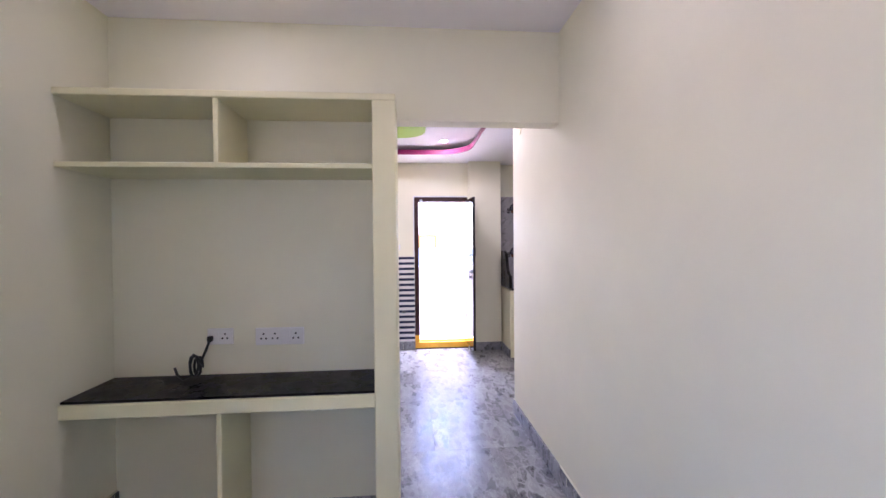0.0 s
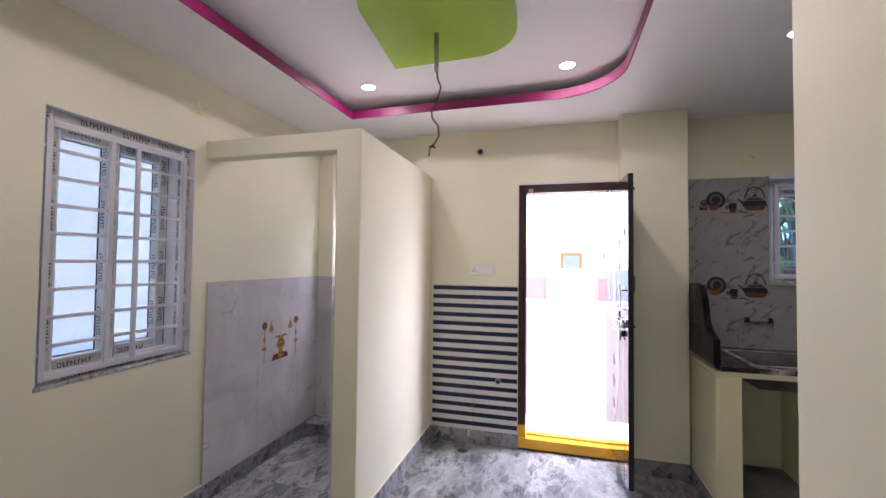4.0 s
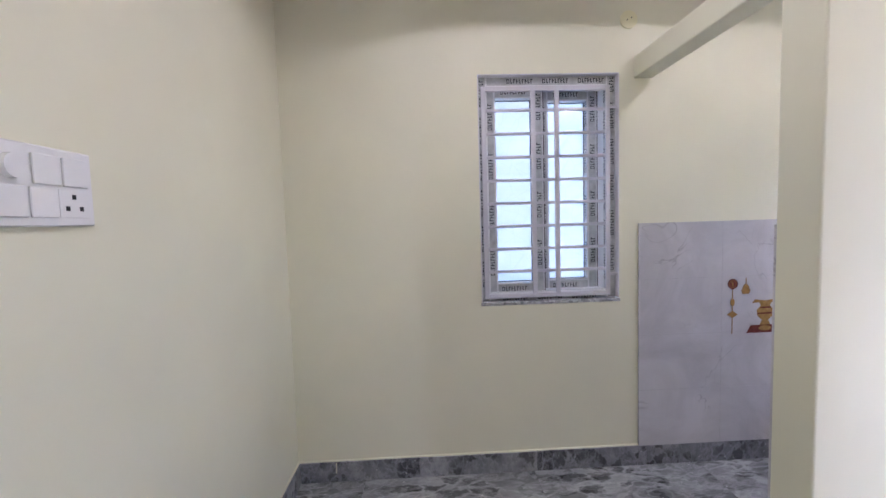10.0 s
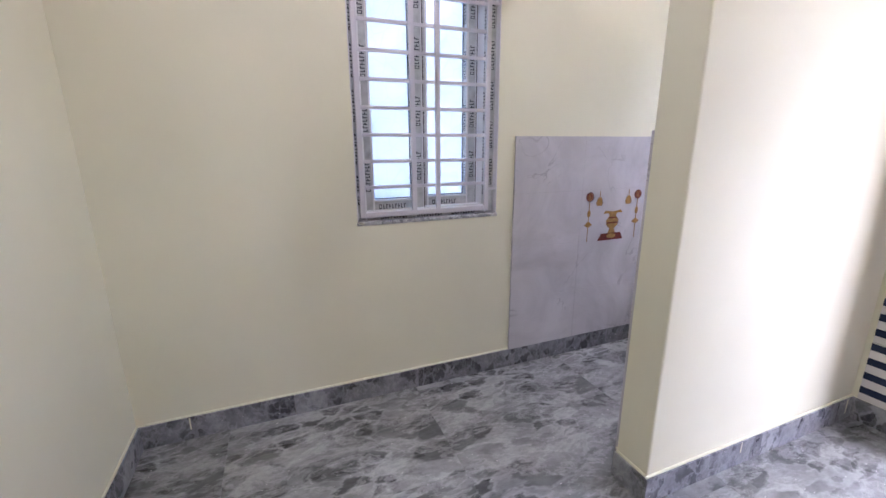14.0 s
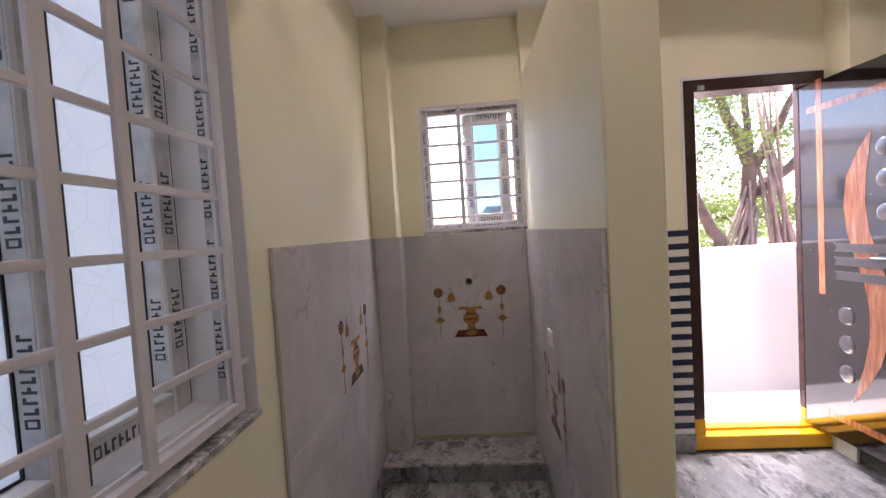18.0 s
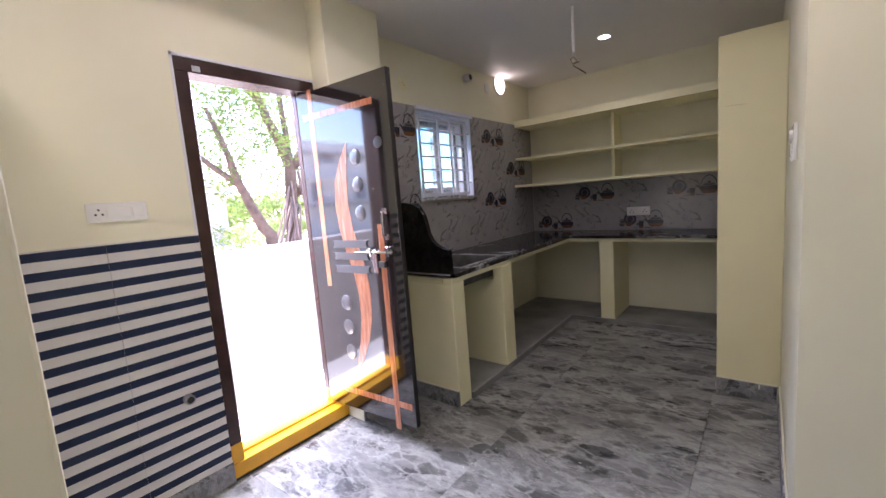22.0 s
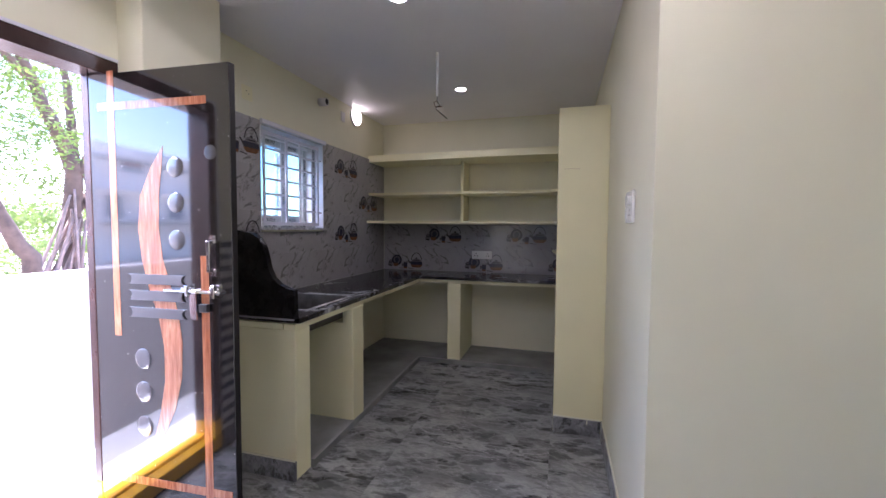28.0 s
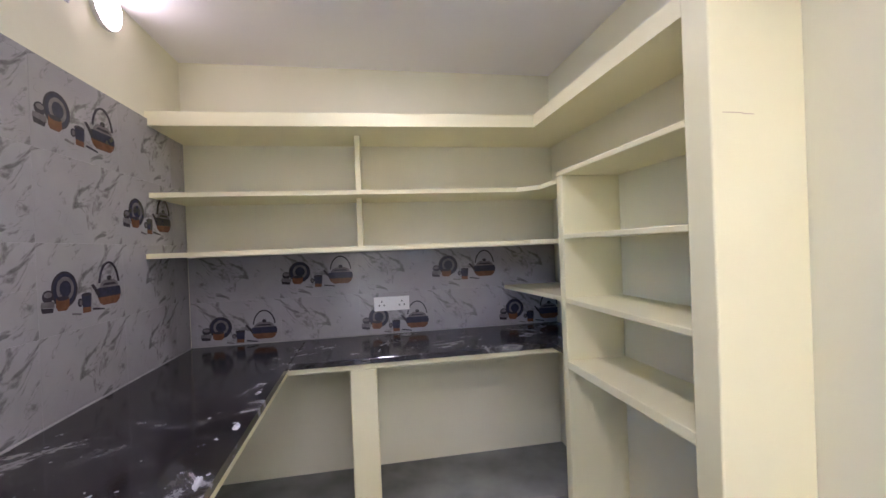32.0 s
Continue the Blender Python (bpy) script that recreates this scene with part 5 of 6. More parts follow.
part("wire", tube([(2.06, 4.785, 2.28), (2.058, 4.785, 2.24), (2.085, 4.77, 2.215), (2.05, 4.79, 2.20), (2.09, 4.80, 2.195), (2.13, 4.77, 2.17), (2.16, 4.74, 2.145)], 0.0035, 6), IRON, khook, "loose dark wires", True)
part("wire", tube([(2.06, 4.785, 2.245), (2.03, 4.80, 2.225), (2.07, 4.80, 2.205), (2.10, 4.76, 2.215)], 0.003, 6), COPPER, khook)


# ---- bedroom shelf unit ----
unit = thing("wall_shelf_unit", (-0.97, 2.42, 0), "cream plastered built-in shelf unit with a black granite ledge", "shelf unit")
part("side_panel", box(-0.269, 2.23, 0, -0.155, 2.60, 2.152, 0.005), CREAM_SHELF, unit)
part("top_panel", box(-1.711, 2.23, 2.152, -0.155, 2.60, 2.185, 0.004), CREAM_SHELF, unit)
part("shelf", box(-1.712, 2.235, 1.822, -0.269, 2.60, 1.846, 0.003), CREAM_SHELF, unit)
part("divider", box(-1.012, 2.24, 1.846, -0.988, 2.60, 2.152, 0.003), CREAM_SHELF, unit)
part("ledge", box(-1.712, 2.23, 0.655, -0.269, 2.60, 0.722, 0.004), CREAM_SHELF, unit)
part("ledge_top", box(-1.712, 2.245, 0.722, -0.269, 2.60, 0.735, 0.002), GRANITE_CLEAN, unit, "polished black granite ledge")
part("divider", box(-1.018, 2.24, 0, -0.994, 2.60, 0.655, 0.003), CREAM_SHELF, unit)
switch_board("y", 2.60, -1, -0.958, -0.692, 0.893, 0.990, ["PPSP"], "white socket board in the shelf recess")
switch_board("y", 2.60, -1, -1.216, -1.078, 0.903, 0.993, ["SP"], "white socket board in the shelf recess")
cord = thing("power_cord", (-1.20, 2.55, 0.735), "coiled black power cord hanging from the socket", "cable")
part("plug", box(-1.205, 2.555, 0.925, -1.18, 2.584, 0.955, 0.004), BLACK, cord)
coil = [(-1.19, 2.555, 0.93), (-1.20, 2.53, 0.88), (-1.22, 2.52, 0.83)]
for i in range(26):
    a = i * 0.62
    coil.append((-1.235 + 0.022 * math.cos(a) - 0.0012 * i, 2.53 + 0.01 * math.sin(a * 0.5), 0.80 + 0.055 * math.sin(a) + 0.0004 * i))
coil += [(-1.27, 2.52, 0.755), (-1.30, 2.50, 0.742), (-1.325, 2.49, 0.77), (-1.335, 2.485, 0.81)]
part("cable", tube(coil, 0.007, 7), BLACK, cord, "", True)

# ---- kitchen counter ----
counter_base = thing("counter_base", (2.4, 5.6, 0), "cream plastered supports under the kitchen worktop", "counter base")
part("support", box(1.172, 5.292, 0, 1.305, NORTH_K, 0.822, 0.005), CREAM_SHELF, counter_base)
part("support", join(box(1.798, 5.292, 0, 1.952, 5.372, 0.822, 0.004), box(1.799, 5.36, 0, 1.951, NORTH_K, 0.72, 0.004)), CREAM_SHELF, counter_base)
part("support", box(3.262, 4.898, 0, EAST, 5.034, 0.822, 0.005), CREAM_SHELF, counter_base)
part("beam", join(prism([(1.172, 5.292), (3.27, 5.331), (3.27, 5.40), (1.172, 5.362)], 0.822, 0.8545), box(3.262, 3.70, 0.822, 3.37, 5.331, 0.8545, 0.003)), CREAM_SHELF, counter_base)
part("deck", grid_solid([1.172, 1.385, 1.925, EAST], [5.37, 5.374, 5.845, NORTH_K], [(1.385, 1.925, 5.374, 5.845)], 0.822, 0.8545, "z"), CREAM_SHELF, counter_base)
part("deck", box(3.37, 3.70, 0.822, EAST, 5.362, 0.8545), CREAM_SHELF, counter_base)


def front_edge(x):
    return 5.283 + (x - 1.197) * 0.0185


SINK = (1.40, 1.915, 5.378, 5.832)
worktop = thing("worktop", (2.4, 5.6, 0.855), "black granite worktop smeared with white dust", "worktop")
slab = grid_solid([1.197, SINK[0], SINK[1], 3.236, 3.80], [5.283, SINK[2], SINK[3], 5.969], [SINK], 0.855, 0.882, "z")
for p in slab.verts:                              # the front edge draws in a little towards the corner
    if p.co.y < 5.3:
        p.co.y = front_edge(min(p.co.x, 3.236))
part("slab", slab, GRANITE, worktop)
part("slab", box(3.236, 3.966, 0.855, 3.80, 5.318, 0.882, 0.002), GRANITE, worktop)
part("slab", box(3.106, 3.668, 0.855, 3.80, 3.965, 0.882, 0.002), GRANITE, worktop)
panel = [(5.735, 0.8825), (5.735, 1.343), (5.64, 1.352)] + [(5.56, 1.338), (5.51, 1.312), (5.478, 1.268), (5.46, 1.21), (5.447, 1.15), (5.42, 1.098), (5.38, 1.066), (5.33, 1.046), (5.292, 1.038), (5.287, 0.8825)]
panel = [(5.968, 0.8825), (5.968, 1.335)] + panel[1:]
splash = thing("splash_panel", (1.178, 5.62, 0.8825), "black granite end panel with a curved top on the worktop", "splash panel")
part("slab", plate(panel, 1.1595, 1.196, "x"), GRANITE_CLEAN, splash)
part("mortar_bead", prism([(1.1575, 5.288), (1.1595, 5.288), (1.1595, 5.722), (1.1555, 5.722), (1.157, 5.60), (1.1545, 5.52), (1.157, 5.44), (1.155, 5.36)], 0.8765, 0.8865), CEMENT, splash, "rough pale mortar under the panel")
part("mortar_bead", prism([(1.196, 5.30), (1.203, 5.31), (1.200, 5.42), (1.206, 5.55), (1.201, 5.70), (1.207, 5.965), (1.196, 5.965)], 0.8825, 0.8855), CEMENT, splash, "rough pale mortar along the panel")
SINKSTEEL = paint("dusty_grey_sink_steel", (0.11, 0.105, 0.10), 0.5, 0.5, 9)
shader(SINKSTEEL).inputs["Metallic"].default_value = 0.3
SINKDUST = material("cement_dust", (0.46, 0.45, 0.44), 0.75)
v = coords(SINKDUST)
link(SINKDUST, ramp(SINKDUST, noise_tex(SINKDUST, v, 7.0, 7, 0.65, 0.6), [(0.36, (0.05, 0.048, 0.046)), (0.47, (0.24, 0.235, 0.23)), (0.60, (0.55, 0.545, 0.54))]), shader(SINKDUST).inputs["Base Color"])
sink = thing("kitchen_sink", (1.66, 5.62, 0.70), "dusty steel sink set into the granite worktop", "sink")
x0, x1, y0, y1 = SINK
part("rim", holed_sheet([(x0 - 0.016, y0 - 0.014), (x1 + 0.022, y0 - 0.014), (x1 + 0.022, y1 + 0.014), (x0 - 0.016, y1 + 0.014)], [(x0 + 0.012, y0 + 0.012), (x1 - 0.012, y0 + 0.012), (x1 - 0.012, y1 - 0.012), (x0 + 0.012, y1 - 0.012)], 0.8822, 0.8845), SINKDUST, sink, "rim white with cement dust")
bm = bmesh.new()
ring = [[bm.verts.new((x, y, z)) for x, y in ((x0 + i, y0 + i), (x1 - i, y0 + i), (x1 - i, y1 - i), (x0 + i, y1 - i))] for i, z in ((0.012, 0.8832), (0.016, 0.78), (0.024, 0.745), (0.04, 0.735))]
for p, q in zip(ring, ring[1:]):
    for k in range(4):
        bm.faces.new((p[k], p[(k + 1) % 4], q[(k + 1) % 4], q[k]))
bm.faces.new(ring[-1])
bmesh.ops.bevel(bm, geom=[e for e in bm.edges if abs(e.verts[0].co.z - e.verts[1].co.z) > 0.02], offset=0.03, segments=4, affect="EDGES", profile=0.5)
bowl = part("bowl", bm, SINKSTEEL, sink, "", True)
sol = bowl.modifiers.new("thick", "SOLIDIFY")
sol.thickness = 0.002
bm = bmesh.new()
bmesh.ops.create_cone(bm, cap_ends=True, segments=20, radius1=0.035, radius2=0.035, depth=0.004, matrix=Matrix.Translation((1.72, 5.62, 0.738)))
part("waste", bm, IRON, sink, "dark waste hole")
for cx, cy, lx, ly, turn in ((1.965, 5.47, 0.028, 0.10, 8), (1.99, 5.345, 0.075, 0.016, -12), (1.72, 5.335, 0.16, 0.010, 2), (2.10, 5.40, 0.045, 0.012, 35), (2.23, 5.335, 0.032, 0.012, 12), (2.16, 5.46, 0.022, 0.011, -20), (1.96, 5.66, 0.016, 0.11, -3), (2.55, 5.345, 0.03, 0.010, 8), (2.86, 5.36, 0.024, 0.009, -5)):
    rim_pts = []
    for k in range(22):
        a = k * math.tau / 22
        g = 1.0 + 0.45 * noise.noise((cx * 9 + 1.7 * math.cos(a), cy * 9 + 1.7 * math.sin(a), 0.3)) + 0.25 * noise.noise((cx * 5 + 4 * math.cos(a), 4 * math.sin(a), 2.0))
        x, y = lx * g * math.cos(a), ly * g * math.sin(a)
        c, d = math.cos(radians(turn)), math.sin(radians(turn))
        rim_pts.append((cx + x * c - y * d, cy + x * d + y * c))
    part("dust_smear", prism(rim_pts, 0.8819, 0.8826), SINKDUST, worktop, "white smear of cement dust")
DULLFLOOR = paint("dull_grey_cement_floor", (0.25, 0.255, 0.24), 0.6, 0.45, 2.8, 22, 0.15)
platform = tagged(part("counter_platform", prism([(1.307, 5.276), (3.246, 5.322), (3.246, SOUTH_K), (EAST, SOUTH_K), (EAST, NORTH_K), (1.307, NORTH_K)], 0.002, 0.046), DULLFLOOR), "low dull grey platform under the kitchen counter", "platform", kind="structure")
part("edge_line", prism([(1.307, 5.274), (3.244, 5.320), (3.244, 3.975), (3.266, 3.975), (3.266, 5.343), (1.307, 5.297)], 0.046, 0.0485), CEMENT, platform, "pale cement line along the platform edge")

# pale mortar beads where the worktop meets the tiles
for x0, y0, x1, y1, along in ((1.21, 5.9595, 3.80, 5.9695, 0), (3.7895, 3.70, 3.7995, 5.955, 1)):
    n, side = 26, []
    for k in range(n + 1):
        f = k / n
        off = 0.004 * noise.noise((f * 14.0, x0, 0.5))
        side.append((x0 + (x1 - x0) * f, y0 + off) if not along else (x0 + off, y0 + (y1 - y0) * f))
    back = [(x1, y1), (x0, y1)] if not along else [(x1, y1), (x1, y0)]
    part("mortar_bead", prism(side + back, 0.8818, 0.8850), CEMENT, worktop, "pale mortar joint against the tiles")

# ---- kitchen shelves ----
shelves = thing("kitchen_shelves", (3.0, 3.85, 0), "cream plastered built-in corner shelves with a loft", "shelves")
EF, SF, SB = 3.352, 3.975, SOUTH_K


def corner_shelf(name, z0, z1, ef, sf, cham, west=2.144):
    return part(name, prism([(west, SB), (EAST, SB), (EAST, 5.97), (ef, 5.97), (ef, sf + cham), (ef - cham, sf), (west, sf)], z0, z1), CREAM_SHELF, shelves)


part("loft", prism([(2.24, SB), (EAST, SB), (EAST, NORTH_K), (EF + 0.06, NORTH_K), (EF, SF), (2.24, SF)], 2.078, 2.148), CREAM_SHELF, shelves)
part("pier", box(2.144, SB, 0, 2.242, SF, 2.160, 0.006, 2), CREAM_SHELF, shelves)
SCUFF = paint("tan_scuff", (0.52, 0.40, 0.27), 0.7)
part("scuff", join(box(2.1434, 3.872, 1.7635, 2.1442, 3.938, 1.7655), box(2.1434, 3.838, 1.7605, 2.1442, 3.874, 1.7625)), SCUFF, shelves, "tan scuff mark on the pier")
part("divider", box(3.045, SB, 0, 3.100, SF - 0.003, 1.752, 0.004), CREAM_SHELF, shelves)
corner_shelf("shelf", 1.720, 1.744, 3.40, 3.972, 0.10, 3.10)
corner_shelf("shelf", 1.418, 1.443, EF, 3.972, 0.05, 3.10)
for z0, z1 in ((1.752, 1.774), (1.440, 1.462), (1.124, 1.148), (0.798, 0.838)):
    part("shelf", box(2.242, SB, z0, 3.100 if z0 > 1.7 else 3.045, SF - 0.002, z1, 0.003), CREAM_SHELF, shelves)
part("corner_shelf", prism([(3.10, SB), (EAST - 0.013, SB), (EAST - 0.013, 4.035), (3.10, 3.970)], 1.128, 1.150), CREAM_SHELF, shelves)
part("divider", box(3.56, 4.946, 1.443, EAST, 4.978, 2.078, 0.003), CREAM_SHELF, shelves)

# ---- veranda ----
VERANDA = paint("pale_cement_floor", (0.62, 0.61, 0.60), 0.85, 0.12, 1.5, 40, 0.2)
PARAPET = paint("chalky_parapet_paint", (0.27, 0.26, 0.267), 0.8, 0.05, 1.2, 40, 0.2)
tagged(part("veranda_floor", box(WEST - 9, 6.0, -0.30, EAST + 7, 6.82, -0.055), VERANDA), "sunlit pale cement veranda floor", "floor", kind="structure")
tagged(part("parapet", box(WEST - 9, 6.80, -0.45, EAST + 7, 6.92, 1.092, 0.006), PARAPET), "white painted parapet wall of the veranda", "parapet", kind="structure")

# ---- ground and distance ----
EARTH = paint("dry_earth", (0.46, 0.39, 0.32), 0.95, 0.35, 0.35, 14, 0.4)
BARK = paint("grey_brown_bark", (0.115, 0.074, 0.054), 0.9, 0.4, 6, 40, 0.6)
POLE = paint("weathered_pole_wood", (0.27, 0.18, 0.145), 0.85, 0.35, 5, 40, 0.4)
LEAF = material("small_green_leaves", (0.16, 0.27, 0.05), 0.6)
v = coords(LEAF)
leaf_tint = ramp(LEAF, noise_tex(LEAF, v, 1.2, 3), [(0.3, (0.08, 0.125, 0.026)), (0.7, (0.15, 0.21, 0.048))])
link(LEAF, leaf_tint, shader(LEAF).inputs["Base Color"])
through_leaf = LEAF.node_tree.nodes.new("ShaderNodeBsdfTranslucent")
link(LEAF, leaf_tint, through_leaf.inputs["Color"])
both = LEAF.node_tree.nodes.new("ShaderNodeMixShader")
both.inputs[0].default_value = 0.55
link(LEAF, shader(LEAF).outputs[0], both.inputs[1])
link(LEAF, through_leaf.outputs[0], both.inputs[2])
link(LEAF, both.outputs[0], LEAF.node_tree.nodes["Material Output"].inputs["Surface"])
BLUEWALL = paint("faded_blue_wall_paint", (0.36, 0.41, 0.49), 0.85, 0.15, 1)
PEACH = paint("pale_peach_house_paint", (0.50, 0.42, 0.36), 0.85, 0.1, 0.6)
BRICKRED = paint("pinkish_red_brick", (0.44, 0.23, 0.19), 0.9, 0.25, 3)
ORANGE = paint("orange_door_paint", (0.36, 0.14, 0.025), 0.6, 0.2)
HOUSEPANE = paint("pale_blue_shutter_paint", (0.20, 0.23, 0.29), 0.5, 0.15, 2)
HOUSEWHITE = paint("white_house_paint", (0.45, 0.47, 0.50), 0.85, 0.08, 0.6)
bm = bmesh.new()
n = 60
vs = []
for i in range(n + 1):
    r = 0.0 if i == 0 else 6.0 * (1.115 ** i)
    ringv = []
    for k in range(48):
        a = k * math.tau / 48
        x, y = r * math.cos(a) + 1.0, r * math.sin(a) + 4.0
        ringv.append(bm.verts.new((x, y, -0.46 + 0.10 * noise.noise((x * 0.2, y * 0.2, 0)))))
    vs.append(ringv)
for p, q in zip(vs, vs[1:]):
    for k in range(48):
        bm.faces.new((p[k], p[(k + 1) % 48], q[(k + 1) % 48], q[k]))
bmesh.ops.remove_doubles(bm, verts=bm.verts[:], dist=1e-4)
bmesh.ops.recalc_face_normals(bm, faces=bm.faces[:])
tagged(part("ground", bm, EARTH, smooth=True), "dry reddish earth with scattered scrub", "ground", kind="structure")


def leaf_cloud(centre, radius, count, size, rng, flat=0.7):
    """Many small folded leaves inside a loose clump."""
    verts, faces = [], []
    for _ in range(count):
        d = Vector((rng.gauss(0, 1), rng.gauss(0, 1), rng.gauss(0, flat))).normalized() * radius * rng.random() ** 0.5
        p = Vector(centre) + d
        a = Vector((rng.gauss(0, 1), rng.gauss(0, 1), rng.gauss(0, 0.6))).normalized()
        b = a.cross(Vector((rng.gauss(0, 1), rng.gauss(0, 1), rng.gauss(0, 1)))).normalized()
        s = size * (0.6 + 0.8 * rng.random())
        k = len(verts)
        verts += [p - a * s, p + b * s * 0.35, p + a * s, p - b * s * 0.35]
        faces.append((k, k + 1, k + 2, k + 3))
    return verts, faces


def leafy(name, clouds, mat, parent=None, label=""):
    verts, faces = [], []
    for v0, f0 in clouds:
        k = len(verts)
        verts += v0
        faces += [tuple(i + k for i in f) for f in f0]
    me = bpy.data.meshes.new(name)
    me.from_pydata([tuple(p) for p in verts], [], faces)
    me.materials.append(mat)
    ob = new(name, me)
    if parent:
        ob.parent = parent
        ob.matrix_parent_inverse = Matrix.Translation(-Vector(BASE[parent.name]))
    if label:
        ob["label"] = label
    return ob


def tree(at, limbs, crown, label, seed, leaf_size=0.035, per=420):
    """limbs: lists of points with start and end radius; crown: clump centres with radius."""
    rng = random.Random(seed)
    t = thing("tree", at, label, "tree", "trees beyond the veranda")
    for i, (pts, r0, r1) in enumerate(limbs):
        fine = []
        for p, q in zip(pts, pts[1:]):
            for k in range(5):
                s = k / 5
                fine.append([p[j] + (q[j] - p[j]) * s + (rng.random() - 0.5) * r0 * 0.35 for j in range(3)])
        fine.append(pts[-1])
        part("trunk" if i == 0 else "limb", tube(fine, r0, 9, r1), BARK, t, "", True)
    leafy("crown", [leaf_cloud(c, r, int(per * (r / 0.6) ** 2), leaf_size, rng) for c, r in crown], LEAF, t, "fine feathery green leaves")
    return t


rng = random.Random(7)
T = (4.35, 12.0, -0.46)
crown = []
for _ in range(120):
    a, rr = rng.random() * math.tau, 2.5 * rng.random() ** 0.5
    crown.append(((T[0] - 0.5 + rr * math.cos(a), T[1] + 0.6 + rr * 0.8 * math.sin(a), 2.0 + 4.2 * rng.random()), 0.35 + 0.4 * rng.random()))
tree(T, [([(4.25, 12.0, -0.5), (4.30, 12.0, 1.2), (4.36, 12.0, 2.3), (4.0, 12.05, 3.3), (3.5, 12.1, 4.8)], 0.17, 0.07),
         ([(4.38, 12.0, 2.2), (4.85, 11.9, 3.0), (5.5, 11.8, 4.4)], 0.10, 0.05), ([(4.40, 12.05, 1.7), (5.2, 12.2, 2.2), (6.4, 12.4, 3.2)], 0.15, 0.035),
         ([(3.85, 12.1, 3.7), (2.9, 12.2, 4.6), (1.8, 12.3, 5.0)], 0.07, 0.03), ([(4.38, 12.0, 2.4), (4.5, 12.3, 3.8), (4.3, 12.5, 5.2)], 0.08, 0.04)],
     crown, "large grey-barked tree with fine green leaves", 11, 0.045, 230)
T2 = (3.4, 11.2, -0.46)
tree(T2, [([(3.50, 11.2, -0.5), (3.25, 11.2, 0.9), (2.85, 11.25, 1.9), (2.45, 11.3, 3.2)], 0.15, 0.035), ([(2.9, 11.25, 1.8), (2.2, 11.5, 2.5), (1.7, 11.6, 3.6)], 0.06, 0.03)],
     [((2.6 + 1.3 * (rng.random() - 0.5), 11.4 + 1.2 * (rng.random() - 0.5), 1.9 + 2.8 * rng.random()), 0.35 + 0.3 * rng.random()) for _ in range(26)] + [((-0.2 + 1.9 * rng.random(), 11.6, 2.7 + 0.8 * rng.random()), 0.3) for _ in range(9)],
     "leaning grey-barked tree with thin foliage", 12, 0.045, 220)
bundle = thing("pole_bundle", (4.4, 11.8, -0.46), "weathered wooden poles leaning against the tree", "pole bundle")
for k in range(30):
    if k < 15:
        foot = Vector((4.5 + 0.75 * rng.random(), 11.5 + 0.3 * rng.random(), -0.48))
        top = Vector((4.42 + 0.55 * rng.random(), 11.85 + 0.2 * rng.random(), 2.0 + 2.2 * rng.random()))
    else:
        foot = Vector((3.05 + 1.1 * rng.random(), 11.5 + 0.3 * rng.random(), -0.48))
        top = Vector((4.15 + 0.25 * rng.random(), 11.8 + 0.15 * rng.random(), 1.3 + 0.7 * rng.random()))
    part("pole", tube([foot, foot.lerp(top, 0.5) + Vector((0.03 * rng.random(), 0, -0.02)), top], 0.03 + 0.02 * rng.random(), 7, 0.018), POLE, bundle, "", True)
# low scrub
scrub = [leaf_cloud((4.5 + 13 * rng.random(), 16 + 21 * rng.random(), -0.3 + 0.9 * rng.random()), 0.4 + 0.5 * rng.random(), 200, 0.08, rng) for _ in range(90)]
tagged(leafy("scrub", scrub, LEAF), "low green scrub on the plot beyond", "scrub", kind="stuff")
far = [leaf_cloud((14 + 30 * rng.random(), 55 + 25 * rng.random(), 0.6 + 2.4 * rng.random()), 2.2 + 2 * rng.random(), 260, 0.35, rng) for _ in range(48)]
far += [leaf_cloud((-75 + 50 * rng.random(), 58 + 16 * rng.random(), -0.1 + 0.4 * rng.random()), 1.2 + 0.6 * rng.random(), 200, 0.3, rng) for _ in range(44)]
tagged(leafy("far_trees", far, LEAF), "distant line of green trees", "trees", kind="stuff")

# brick bins, compound wall and houses beyond the plot
for x0, x1 in ((-0.66, 0.05), (1.2, 2.3)):
    tagged(part("brick_tank", box(x0, 12.4, -0.5, x1, 13.4, 1.15, 0.03), BRICKRED), "pinkish red brick tank on the plot", "brick tank")
tagged(part("compound_wall", box(-9, 22.0, -0.5, 6.2, 22.2, 1.22, 0.01), BLUEWALL), "faded blue compound wall", "wall")
heap = thing("rubble_heap", (2.0, 19, -0.46), "pale heap of rubble by the blue wall", "rubble")
for k in range(26):
    x, y = 1.2 + 2.2 * rng.random(), 18.6 + 1.2 * rng.random()
    bm = bmesh.new()
    bmesh.ops.create_icosphere(bm, subdivisions=1, radius=0.22 + 0.2 * rng.random(), matrix=Matrix.Translation((x, y, -0.35 + 0.5 * rng.random() * (1 - abs(x - 2.3) / 1.4))) @ Matrix.Diagonal((1.3, 1, 0.7, 1)))
    part("lump", bm, CEMENT, heap)


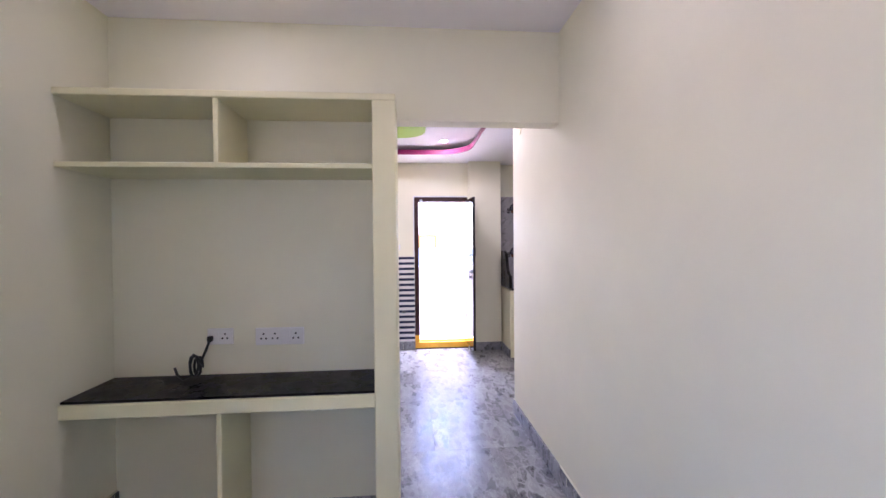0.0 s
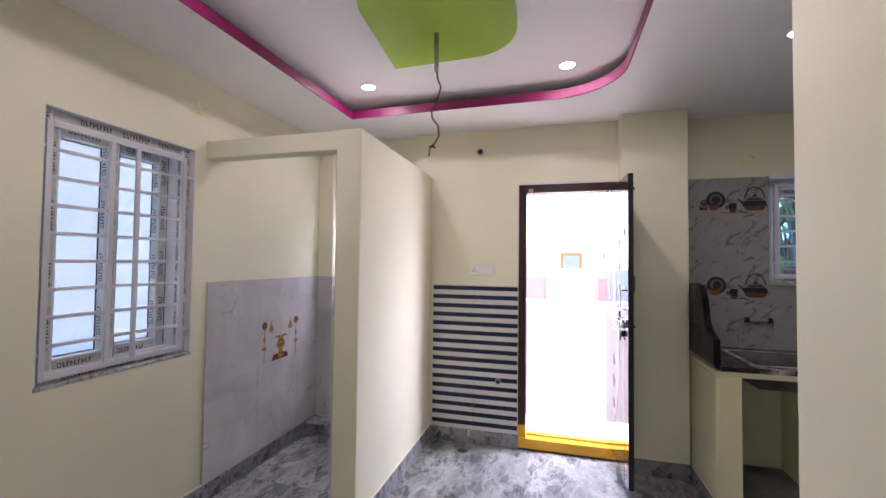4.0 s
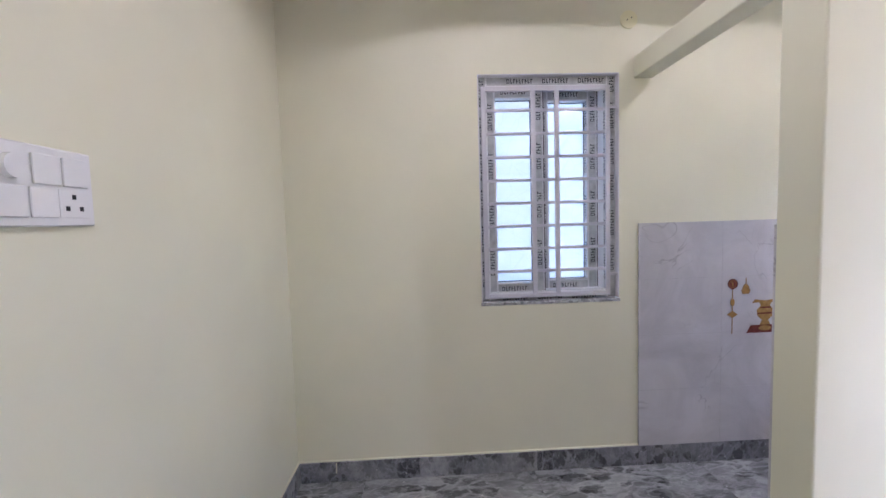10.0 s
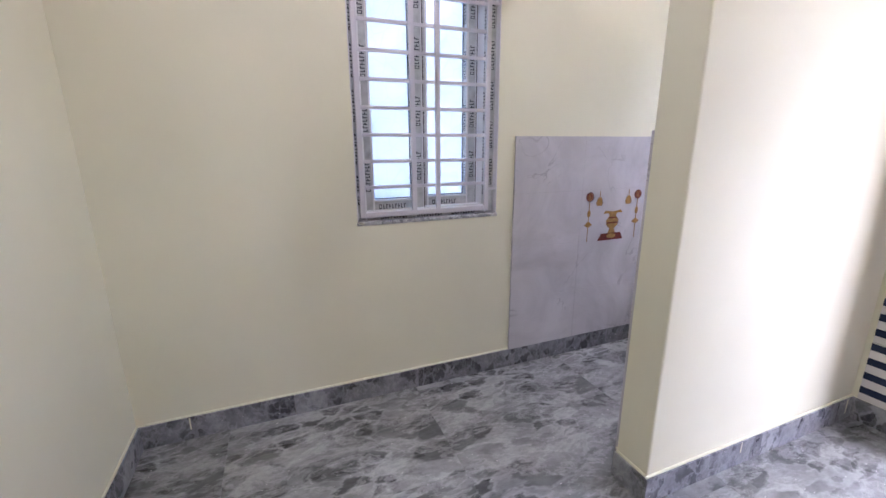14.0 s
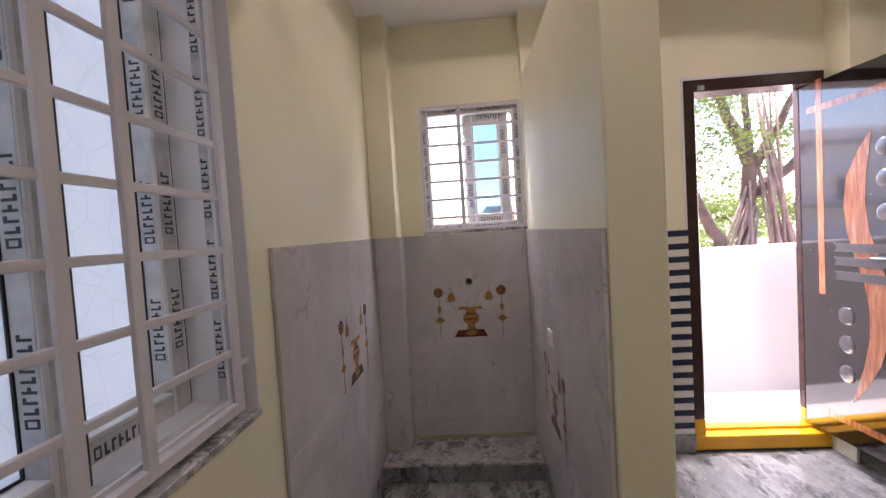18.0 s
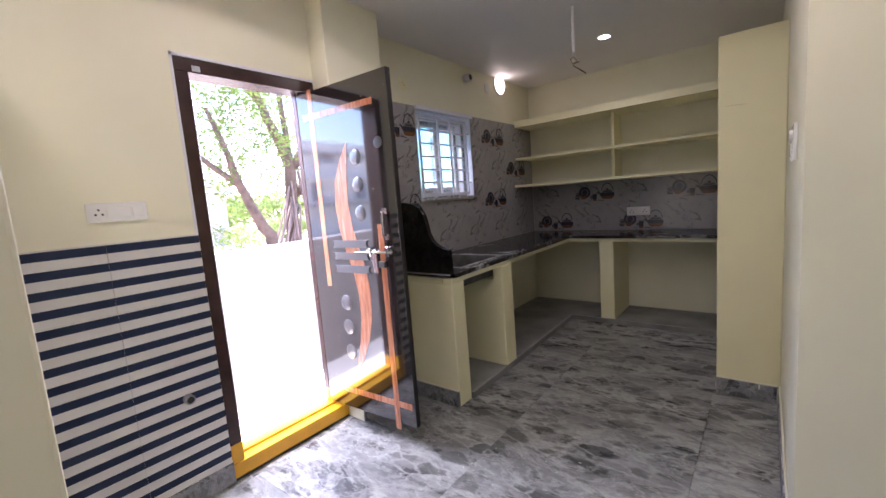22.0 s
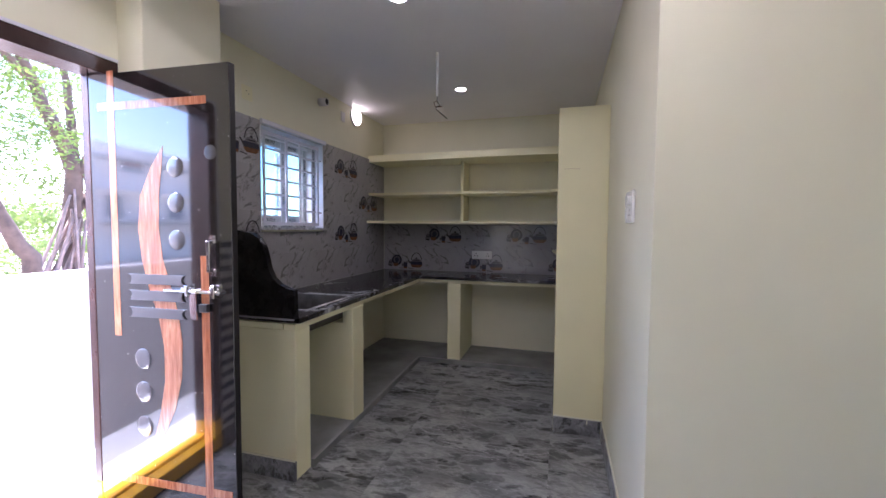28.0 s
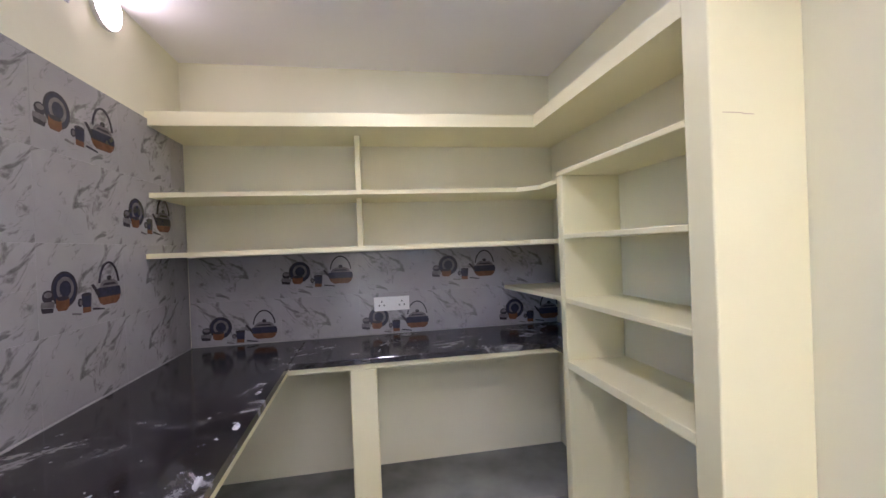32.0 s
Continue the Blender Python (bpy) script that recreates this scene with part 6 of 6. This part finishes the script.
def house(name, x0, x1, y0, y1, z1, mat, label, windows=(), doors=()):
    h = thing(name, ((x0 + x1) / 2, (y0 + y1) / 2, -0.46), label, "house")
    part("wall", box(x0, y0, -0.5, x1, y1, z1, 0.02), mat, h)
    part("roof", box(x0 - 0.3, y0 - 0.3, z1, x1 + 0.3, y1 + 0.3, z1 + 0.18, 0.02), HOUSEWHITE, h)
    for face, u, z, w, hh, m in windows:
        if face == "south":
            win = part("window", box(u - w / 2, y0 - 0.05, z, u + w / 2, y0 - 0.004, z + hh, 0.01), m, h)
            part("pane", box(u - w / 2 + 0.16, y0 - 0.06, z + 0.08, u + w / 2 - 0.16, y0 - 0.05, z + hh - 0.16), HOUSEPANE, win)
        else:
            win = part("window", box(x1 + 0.004, u - w / 2, z, x1 + 0.05, u + w / 2, z + hh, 0.01), m, h)
            part("pane", box(x1 + 0.05, u - w / 2 + 0.08, z + 0.08, x1 + 0.06, u + w / 2 - 0.08, z + hh - 0.08), HOUSEPANE, win)
    return h


house("house", 0.25, 11, 30, 37, 2.62, PEACH, "single-storey peach house with an orange door", [("south", 1.25, 0.0, 1.3, 2.1, ORANGE), ("south", 3.4, 1.6, 0.9, 0.7, UPVC), ("south", 7.5, 1.2, 1.3, 1.2, UPVC)])
LIMEWASH = paint("bright_limewash", (0.88, 0.87, 0.88), 0.85, 0.10, 0.8)
for x0, x1, y0, y1, z1, wins in ((-13.1, -10.9, 23.5, 29.0, 3.55, [("south", -11.75, 2.45, 0.75, 1.05, HOUSEPANE)]),
                                 (-25.0, -13.75, 23.2, 31.0, 4.5, [("south", -14.7, 1.75, 0.8, 1.1, HOUSEPANE), ("south", -18.4, 1.75, 1.0, 1.1, HOUSEPANE), ("south", -21.6, 1.75, 1.0, 1.1, HOUSEPANE)])):
    white = house("house", x0, x1, y0, y1, z1, LIMEWASH, "white flat-roofed house with shuttered windows and a concrete ledge", wins)
    part("ledge", box(x0 + 0.1, y0 - 0.70, 1.42, x1 - 0.3, y0 - 0.002, 1.54, 0.01), CEMENT, white, "grey concrete ledge")
    part("roof_parapet", box(x0 - 0.3, y0 - 0.3, z1 + 0.182, x1 + 0.3, y0 - 0.16, z1 + 0.75, 0.02), LIMEWASH, white)
    part("ledge", box(x0 + 0.1, y0 - 0.45, 3.02, x1 - 0.05, y0 - 0.002, 3.12, 0.01), LIMEWASH, white, "thin white ledge")
banner = thing("sign_board", (-15.7, 23.12, 4.05), "faded orange and blue board on the front of the white house", "sign")
part("board", box(-16.3, 23.10, 4.38, -15.1, 23.19, 4.95, 0.01), ORANGE, banner, "faded orange upper half")
part("board", box(-16.3, 23.10, 4.05, -15.1, 23.19, 4.376, 0.01), BLUEWALL, banner, "pale blue lower half")
